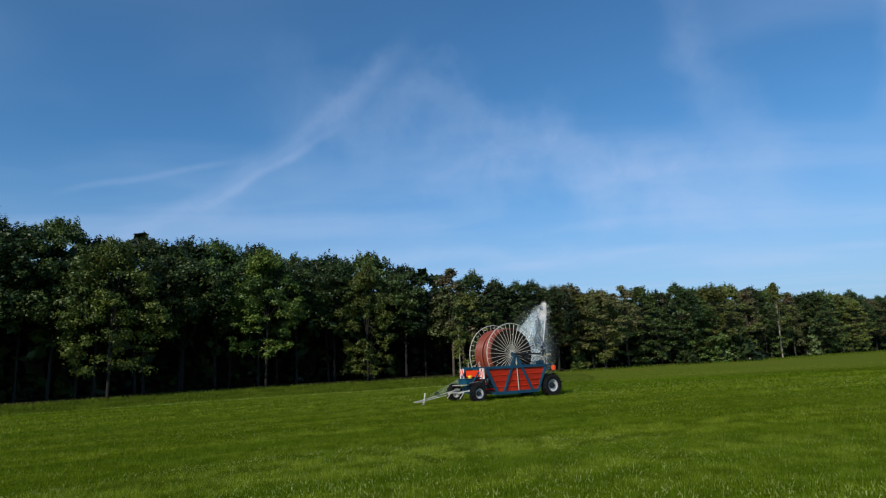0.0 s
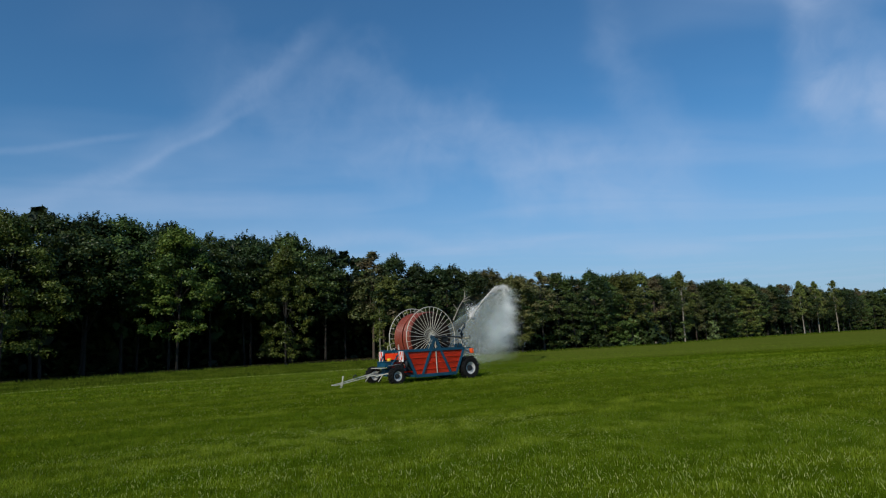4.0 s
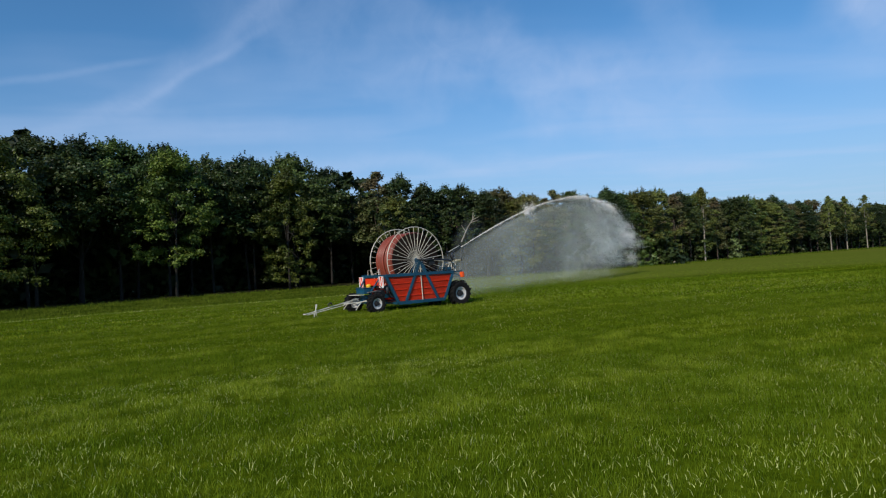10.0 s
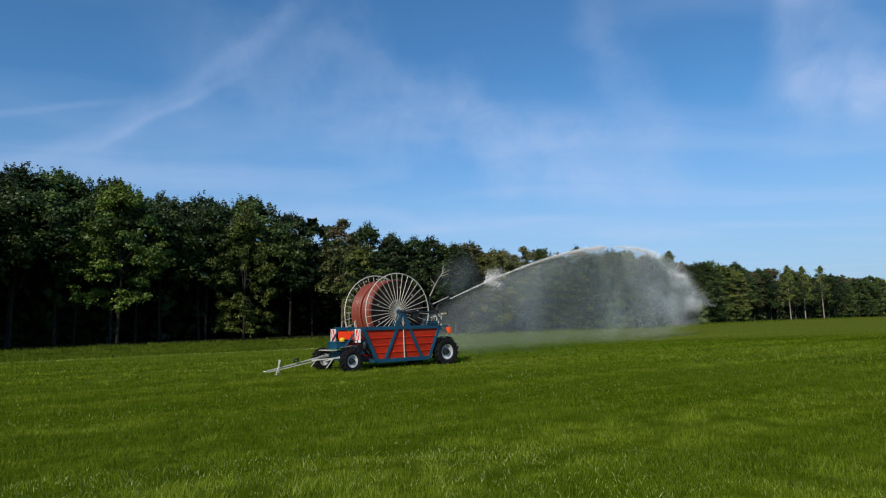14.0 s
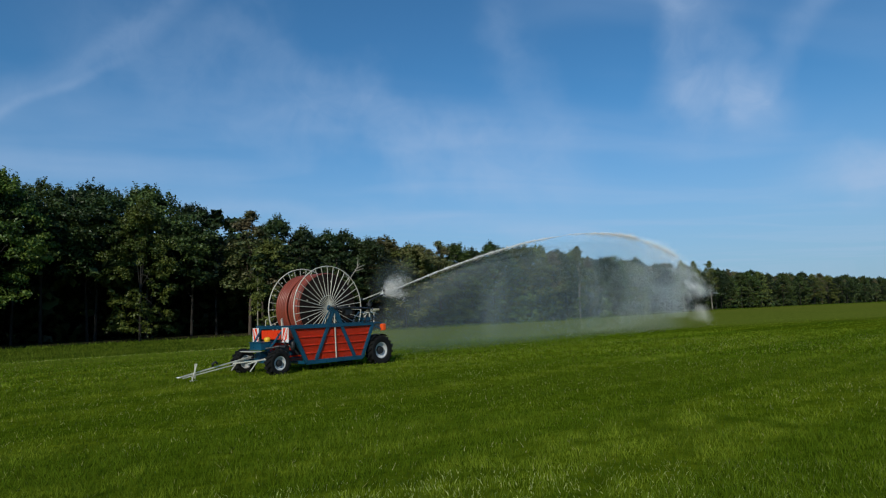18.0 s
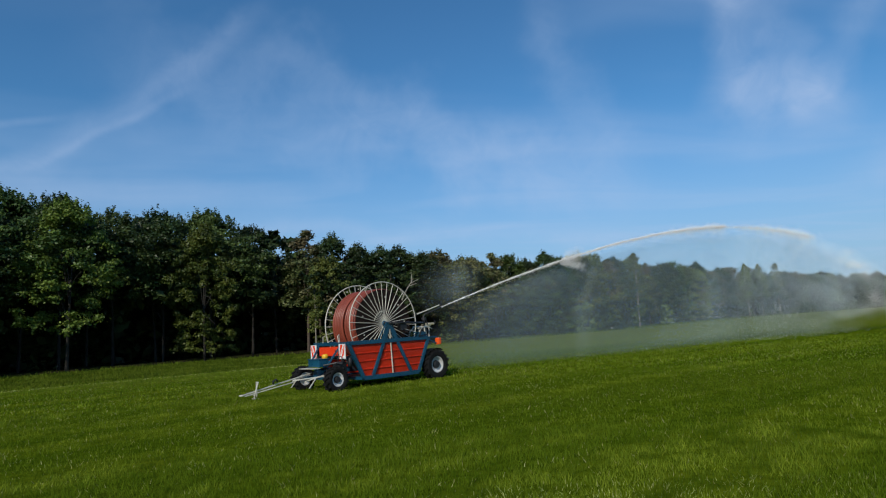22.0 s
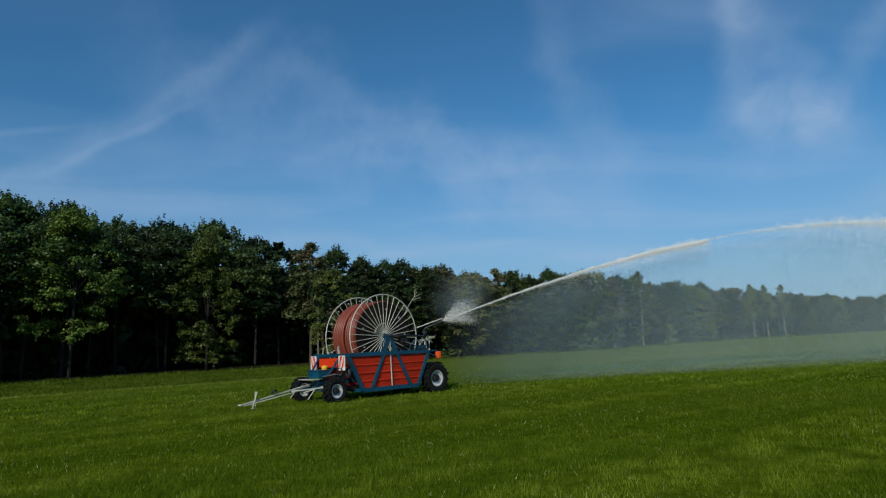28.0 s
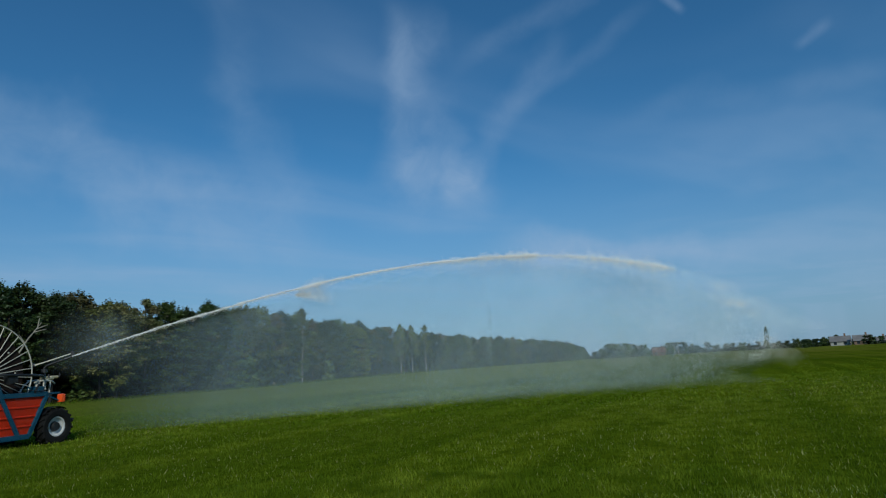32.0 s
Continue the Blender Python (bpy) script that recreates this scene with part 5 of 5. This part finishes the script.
def make_water():
    """The jet: a stream that is cut into pulses by the drive arm, frays, and rains down as a veil. It turns with the gun."""
    jet = tagged(new("water_jet"), "white jet of water arching from the irrigation gun", "water jet")
    rng = np.random.default_rng(21)

    def spray(name, me, words):
        return tagged(part(name, me, None, jet, words), kind="stuff")

    fade = lambda e: np.clip((1 - e) * 1.6, 0, 1)
    streams = []
    cuts = (0.62, 3.0, 5.6, 8.2, 12.0)
    for k, (a, b) in enumerate(zip(cuts, cuts[1:])):
        shape = fade if k == 3 else (lambda e: np.ones_like(e))
        streams.append((spray("stream", stream_mesh("stream", a - 0.05, b + 0.05, 200 + k, 0.8, shape, 2300, 0.0060, 0.0042, 0.005), "dense white stream of water"), (a + b) / 2))
    # pulses: thin at the tail, thick and ragged at the head
    head = lambda e: np.clip(e * 1.5, 0, 1) ** 0.8 * (0.45 + 0.60 * e) * np.clip((1 - e) * 22, 0, 1)
    loose = lambda e: np.clip(e * 2.0, 0, 1) * (0.35 + 0.65 * e) * np.clip((1 - e) * 9, 0, 1)
    pulses = [(spray("pulse", stream_mesh("pulse", 8.0, 15.6, 310, 0.95, head, 5400, 0.0075, 0.0078, 0.014), "pulse of white water flying out along the jet"), 3.8),
              (spray("pulse", stream_mesh("pulse", 15.3, 23.5, 320, 0.55, loose, 6000, 0.0080, 0.0100, 0.022), "loosening pulse of white water"), 4.1)]
    clots = []
    for k, (wide, count) in enumerate(((1.0, 11000), (1.25, 9000))):
        c = [(rng.normal(0, 0.75 * wide), rng.normal(0, 0.25), rng.normal(0, 0.28 * wide)) for _ in range(11)]
        clots.append(spray("clot", puff_mesh("clot", c, [(0.32 * wide * q, 0.2, 0.16 * wide * q) for q in rng.uniform(0.5, 1.3, 11)], count, 0.0075, 400 + k, JET), "torn clot of spray"))
    # rain that hangs under the stream, in lengths
    curtains = []
    cuts = (12.0, 18.0, 23.0, 28.0, 34.0)
    for k, (a, b) in enumerate(zip(cuts, cuts[1:])):
        curtains.append((spray("spray_curtain", curtain_mesh(a, b, CURTAIN[k], 500 + 9 * k), "veil of fine spray falling from the stream"), (a + b) / 2))
    # the fan thrown off by the drive arm
    m = 14000
    q = rng.uniform(0, 1, m) ** 0.75
    lobe = rng.integers(0, 9, m)
    rise, out, side = rng.uniform(-0.35, 1.15, 9), rng.uniform(0.6, 1.3, 9), rng.uniform(-0.15, 0.3, 9)
    pts = np.stack([out[lobe] * q - 0.45, side[lobe] * q, (0.12 + rise[lobe] * 0.56) * q - 0.14], 1) + rng.normal(0, 0.09, (m, 3)) * (0.25 + q)[:, None]
    v, t = slivers(pts, 0.0068, 171)
    fan = spray("splash_fan", fast_mesh("splash_fan", v, t, JET), "burst of spray off the drive arm")
    # mist that is thrown up round the gun and drifts off
    mist = [spray("gun_mist", mist_puff(3.4 - 0.5 * k, 2.8 - 0.4 * k, k * 1.9), "faint mist drifting from the gun") for k in range(2)]
    slices = []
    for k, r in enumerate((8.0, 15.0, 21.5, 27.5)):
        high = arc(r) + 2.3
        slices.append((spray("mist_swathe", mist_puff(3.4 + 0.05 * r, high * 1.25, k * 2.3), "swathe of mist across the falling spray"), r, arc(r) - high * 0.5))
    veils = [spray("hanging_mist", veil_mesh(lean), "even veil of hanging mist") for lean in (2.2, 4.2, 6.2)]
    return jet, streams, pulses, clots, curtains, fan, mist, veils, slices


CURTAIN = (65000, 145000, 200000, 205000)
water_jet, streams, pulses, clots, curtains, splash_fan, gun_mist, veils, slices = make_water()


# ---- grass ----
def blades(name, xy, height, width, mat, seed, lean=0.45, simple=False):
    rng = np.random.default_rng(seed)
    n = len(xy)
    a = rng.uniform(0, 2 * np.pi, n)
    tuft = np.sin(xy[:, 0] * 7.1 + 2 * np.sin(xy[:, 1] * 3.3)) * np.sin(xy[:, 1] * 6.3 + 2 * np.sin(xy[:, 0] * 2.9))
    h = height * rng.uniform(0.55, 1.3, n) * (1 + 0.35 * tuft)
    w = width * rng.uniform(0.7, 1.3, n)
    side = np.stack([np.cos(a), np.sin(a), np.zeros(n)], 1) * (w / 2)[:, None]
    b = a + rng.uniform(0, 2 * np.pi, n)
    bend = np.stack([np.cos(b), np.sin(b), np.zeros(n)], 1) * (h * lean * rng.uniform(0.2, 1.2, n))[:, None]
    z0 = 0.05 * np.sin(xy[:, 0] * 0.11 + 1) * np.sin(xy[:, 1] * 0.083) - 0.06
    base = np.stack([xy[:, 0], xy[:, 1], z0], 1)
    up = np.stack([np.zeros(n), np.zeros(n), h], 1)
    if simple:
        v = np.stack([base - side, base + side, base + up + bend], 1).reshape(-1, 3)
        return new(name, fast_mesh(name, v, np.arange(3 * n).reshape(-1, 3), mat))
    v = np.stack([base - side, base + side, base + up * 0.6 + bend * 0.35 + side * 0.7, base + up * 0.6 + bend * 0.35 - side * 0.7, base + up + bend], 1).reshape(-1, 3)
    k = np.arange(n)[:, None] * 5
    t = np.concatenate([k, k + 1, k + 2, k, k + 2, k + 3, k + 3, k + 2, k + 4], 1).reshape(-1, 3)
    return new(name, fast_mesh(name, v, t, mat))


def scatter(n, r0, r1, a0, a1, seed, eye=(0.9, 4.0)):
    """Places spread over a fan in front of the camera's walk."""
    rng = np.random.default_rng(seed)
    r = np.sqrt(rng.uniform(r0 * r0, r1 * r1, n))
    a = np.radians(rng.uniform(a0, a1, n))
    return np.stack([eye[0] + r * np.sin(a), eye[1] + r * np.cos(a)], 1)


def make_grass():
    near = np.concatenate([scatter(130000, 0.5, 9, -60, 100, 1), scatter(80000, 0.5, 9, -60, 100, 2, (0.5, 8.8))])
    tagged(blades("grass", near, 0.080, 0.0050, BLADE, 3, 0.8), "short green meadow grass", "grass", kind="stuff")
    mid = scatter(230000, 8.5, 24, -55, 95, 4)
    tagged(blades("grass", mid, 0.080, 0.0105, BLADE, 5, 0.9, True), "short green meadow grass", "grass", kind="stuff")
    far = np.concatenate([scatter(82000, 22, 42, -50, 95, 6), scatter(16000, 41, 54, -50, 95, 16), scatter(6000, 53, 66, -50, 95, 26)])
    tagged(blades("grass", far, 0.085, 0.035, BLADE, 7, 0.9, True), "short green meadow grass", "grass", kind="stuff")
    # pale stalks; many of them stand in for glints on the blades
    stalks = np.concatenate([scatter(26000, 1, 10, -60, 100, 8), scatter(34000, 9, 36, -50, 95, 9)])
    tagged(blades("seed_stalks", stalks[:26000], 0.052, 0.0052, STALK, 10, 1.0), "pale dry grass stalks among the green, some in place of glints", "grass", kind="stuff")
    tagged(blades("seed_stalks", stalks[26000:], 0.058, 0.0120, STALK, 11, 1.0, True), "pale dry grass stalks among the green, some in place of glints", "grass", kind="stuff")


make_grass()


def make_verge():
    """Rough taller grass along the wood, the litter darkened for the shade under the trees and the pale strip in the
    field.
    """
    rng = np.random.default_rng(31)
    xy, hi = [], []
    for s in np.linspace(0, FRONT_LENGTH - 1, 900):
        p, out = along_front(float(s))
        for _ in range(30):
            d = rng.uniform(-4.6, 1.2)
            xy.append((p.x + out.x * d + rng.normal(0, 0.3), p.y + out.y * d + rng.normal(0, 0.3)))
    xy = np.array(xy)
    tagged(blades("verge_grass", xy, 0.24, 0.07, HEADLAND, 32, 0.9, True), "rough taller grass along the wood edge", "grass", kind="stuff")
    # the unmown headland between the pale strip and the wood
    m = 90000
    x = rng.uniform(-62, 7, m)
    lo = 24.9 + 0.529 * (x + 44) + 0.5 * np.sin(x * 0.3)
    hi = np.interp(x, [q[0] for q in FRONT], [q[1] for q in FRONT]) - 2.0
    y = lo + (hi - lo) * rng.uniform(0, 1, m)
    keep = hi > lo
    tagged(blades("headland_grass", np.stack([x[keep], y[keep]], 1), 0.15, 0.05, HEADLAND, 36, 0.9, True), "unmown darker grass before the wood", "grass", kind="stuff")
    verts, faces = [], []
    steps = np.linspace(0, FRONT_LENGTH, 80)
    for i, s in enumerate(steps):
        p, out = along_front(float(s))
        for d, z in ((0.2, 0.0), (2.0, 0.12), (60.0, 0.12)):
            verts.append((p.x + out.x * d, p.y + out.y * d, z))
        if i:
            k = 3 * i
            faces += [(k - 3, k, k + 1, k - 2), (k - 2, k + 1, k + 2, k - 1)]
    tagged(new("forest_floor", mesh_of("forest_floor", verts, faces, LITTER)), "leaf litter under the trees, darkened for their shade", "forest floor", kind="structure")
    n = 6000
    t = rng.uniform(0, 1, n)
    line = np.stack([-44 + 52 * t, 24.5 + 27.5 * t + rng.normal(0, 0.35, n)], 1)
    tagged(blades("dry_strip", line, 0.045, 0.02, STALK, 34, 0.9, True), "strip of pale grass across the meadow", "grass", kind="stuff")


make_verge()


# ---- the far side ----
def house(name, x, y, turn, size, roof_mat, wall_mat, label):
    w, d, h = size
    ob = tagged(new(name), label, "house", "distant buildings")
    ob.matrix_world = pose(x, y, -0.1, 0, 0, turn)
    part("wall", box(bmesh.new(), (w, d, h), pose(0, 0, h / 2)), wall_mat, ob)
    bm = bmesh.new()
    top = h + d * 0.45
    vs = [bm.verts.new(p) for p in ((-w / 2 - 0.3, -d / 2 - 0.4, h - 0.15), (w / 2 + 0.3, -d / 2 - 0.4, h - 0.15), (w / 2 + 0.3, d / 2 + 0.4, h - 0.15), (-w / 2 - 0.3, d / 2 + 0.4, h - 0.15), (-w / 2 - 0.3, 0, top), (w / 2 + 0.3, 0, top))]
    for f in ((0, 1, 5, 4), (2, 3, 4, 5), (3, 0, 4), (1, 2, 5), (3, 2, 1, 0)):
        bm.faces.new([vs[i] for i in f])
    part("roof", bm, roof_mat, ob)
    for k in range(max(2, int(w / 3))):
        px = -w / 2 + (k + 0.5) * w / max(2, int(w / 3))
        part("window", box(bmesh.new(), (1.0, 0.06, 1.1), pose(px, -d / 2 - 0.02, h * 0.55)), PANE, ob)
    part("chimney", box(bmesh.new(), (0.6, 0.6, 1.4), pose(w * 0.25, 0, top + 0.2)), BRICK, ob)
    return ob


def polar(az, dist):
    return 0.6 + dist * math.sin(radians(az)), 8.7 + dist * math.cos(radians(az))


def make_distance():
    rng = random.Random(17)
    # tree belt beyond the field's far side
    az = 53.0
    i = 0
    while az < 112:
        dist = 300 + 30 * math.sin(az * 0.31) + rng.uniform(-12, 12) + max(0, 58 - az) * 3
        x, y = polar(az, dist)
        tall = 4.6 if az < 57 else (5.8 if az < 64.2 else 4.4)
        if 60.2 < az < 61.4 or 73.6 < az < 76.4:
            dist += 40
            x, y = polar(az, dist)
        plant(FAR[i % 3], x, y, tall * rng.uniform(0.62, 1.08), 7, rng.uniform(0, 360), "distant dark tree on the far side of the field", "tree", "distant trees", width=rng.uniform(0.9, 1.5))
        az += rng.uniform(0.45, 0.8)
        i += 1
    az = 53.0
    while az < 112:
        x, y = polar(az, 292 + rng.uniform(-5, 30))
        plant(SHRUBS[i % 3], x, y, rng.uniform(1.8, 3.2), 3, rng.uniform(0, 360), "distant hedge shrub on the far side of the field", "shrub", "distant shrubs", "shrub", rng.uniform(1.6, 2.6))
        az += rng.uniform(0.5, 1.0)
        i += 1
    x, y = polar(69.6, 300)
    plant(SLIM[0], x, y, 9.6, 11, 0, "tall narrow distant poplar above the trees", "tree", "distant trees", width=0.4)
    house("cottage", *polar(61.2, 275), -62, (4.8, 4.0, 1.5), TILE, BRICK, "small red-roofed brick cottage across the field")
    house("barn", *polar(74.6, 290), -80, (6.5, 4.5, 1.7), SLATE, PLASTER, "pale farm building with a grey roof across the field")
    house("farmhouse", *polar(76.0, 286), -72, (5.6, 4.6, 1.6), SLATE, BRICK, "farmhouse with a grey roof across the field")
    house("shed", *polar(77.2, 280), -72, (2.8, 2.8, 1.3), SLATE, PLASTER, "small white shed beside the farmhouse")
    for az in (62.45, 62.75):
        x, y = polar(az, 272)
        mast = tagged(new("pole"), "tall pale pole across the field", "pole", "distant poles")
        mast.matrix_world = pose(x, y, -0.1)
        part("shaft", rod(bmesh.new(), (0, 0, 0), (0, 0, 4.9), 0.10, 0.07, 8), WHITE, mast)
        part("cap", rod(bmesh.new(), (0, 0, 4.9), (0, 0, 5.15), 0.16, 0.10, 8), ZINC, mast)


make_distance()


# ---- what moves ----
def bearing(r):
    return math.degrees(math.atan(RISE - 2 * PULL * r * (1 + 1.5 * DRAG * r)))


def drift(t, r, k=WIND):
    """How far the wind has carried the water at r, in the jet's own space."""
    d = radians(WIND_AZ - azimuth(t))
    return k * r * r * math.cos(d), -k * r * r * math.sin(d)


def carried_to(t, r, middle, sink=0.0, aside=0.0):
    """The pose of a piece built about its middle, when it has flown to r."""
    x, y = drift(t, r)
    return pose(r + x, y + aside, arc(r) - sink, 0, bearing(middle) - bearing(r), math.degrees(math.atan2(2 * y, r + x)) * 0.9)


def flown(age):
    """How far the head of a pulse has flown."""
    a = max(0.0, age - 0.06)
    return 23.5 * a - 4.1 * a * a


def beats(first, stages, end=32.0):
    """Rows of a thing that flies the same way on every beat: stages of (age, pose at a time)."""
    tick = 1.0 / FPS
    rows, n = [], -6
    while FIRST_BEAT + n * BEAT + first < end + 1:
        t0 = FIRST_BEAT + n * BEAT
        for age, at in stages:
            t = t0 + age - (tick if age == stages[-1][0] else 0)
            rows.append((t, at(min(max(t, 0.0), end))))
        n += 1
    inside = [q for q in rows if 0.01 < q[0] < end - 0.01]
    before, after = [q for q in rows if q[0] <= 0.01][-1], [q for q in rows if q[0] >= end - 0.01][0]
    k = min(1.0, -before[0] / max(1e-6, inside[0][0] - before[0]))
    start = before[1].lerp(inside[0][1], k)
    last = inside[-1]
    stop = last[1].lerp(after[1], min(1.0, (end - last[0]) / max(1e-6, after[0] - last[0])))
    return [(0.0, start)] + inside + [(end, stop)]


def motions():
    spin = math.degrees(math.atan2(MACHINE[1][0], MACHINE[0][0]))
    every = [1.0 * k for k in range(33)]
    walk(water_jet, [(t, pose(*GUN_WORLD, 0, 0, 90 - azimuth(t))) for t in every])
    walk(gun, [(t, pose(*GUN_AT, 0, 0, 90 - azimuth(t) - spin)) for t in every])
    for ob, c in streams:
        walk(ob, [(t, carried_to(t, c, c)) for t in every])
    # the veil sways and is blown aside
    for k, (ob, c) in enumerate(curtains):
        rows = []
        for i in range(33):
            x, y = drift(i, c)
            rows.append((i, pose(c + x * 0.8 + 0.25 * math.sin(i * 2.1 + k * 1.3), y + 0.10 * math.sin(i * 1.3 + k), arc(c) + 0.05 * math.sin(i * 1.7 + 2 * k) - 0.04, 0, 0, math.degrees(math.atan2(2 * y, c + x)) * 0.9)))
        walk(ob, rows)
    # pulses fly out along the stream, one to a beat
    for n, (ob, half) in enumerate(pulses, 1):
        middle = (8.0 + 15.6) / 2 if n == 1 else (15.3 + 23.5) / 2
        ages = [BEAT * (n + f) + 0.06 for f in (0.0, 0.34, 0.67, 1.0)]
        walk(ob, beats(ages[0], [(g, lambda t, g=g: carried_to(t, flown(g) - half, middle, 0.02)) for g in ages]))
    # what is left of them falls apart at the end
    for n, ob in enumerate(clots, 3):
        ages = [BEAT * (n + f) + 0.06 for f in (0.0, 0.5, 1.0)]
        walk(ob, beats(ages[0], [(g, lambda t, g=g, n=n: carried_to(t, min(flown(g), 33.5) - 0.9, 20.0, 0.3 + 2.2 * max(0.0, g - 1.9), 0.0)) for g in ages]))
    # the arm cuts the stream; the burst then flies on with the water
    stages = [(0.0, 0.95, 0.0, 0.0), (0.10, 1.45, 0.0, 0.0), (0.20, 3.3, 0.05, 0.0), (0.36, 6.7, 0.15, 0.1), (BEAT, 10.2, 0.25, 0.2)]
    walk(splash_fan, beats(0.0, [(g, lambda t, r=r, d=d, w=w: carried_to(t, r, 1.0, d, w)) for g, r, d, w in stages]))
    for k, ob in enumerate(gun_mist):
        rows = []
        for i in range(33):
            d = radians(WIND_AZ + 45 - azimuth(i))
            rows.append((i, pose(1.5 + 0.5 * k + 0.5 * math.cos(d) + 0.3 * math.sin(i * 1.9 + 2 * k), -0.9 * math.sin(d), 1.0 + 0.25 * math.sin(i * 2.3 + k), 0, -14, 10 * math.sin(i * 0.8 + k))))
        walk(ob, rows)
    for k, (ob, r, z) in enumerate(slices):
        rows = []
        for i in range(33):
            x, y = drift(i, r)
            rows.append((i, pose(r + x + 0.7 * math.sin(i * 1.7 + 2 * k), y + 0.9, z + 0.1 * math.sin(i * 1.1 + k), 0, 0, 78)))
        walk(ob, rows)
    for k, ob in enumerate(veils):
        walk(ob, [(t, pose(0.3 * math.sin(t * 1.3 + 2 * k), 0.1 * math.sin(t * 0.9 + k), -0.03, 0, 0, 1.2 * math.sin(t * 0.7 + 2 * k))) for t in range(0, 33)])


motions()
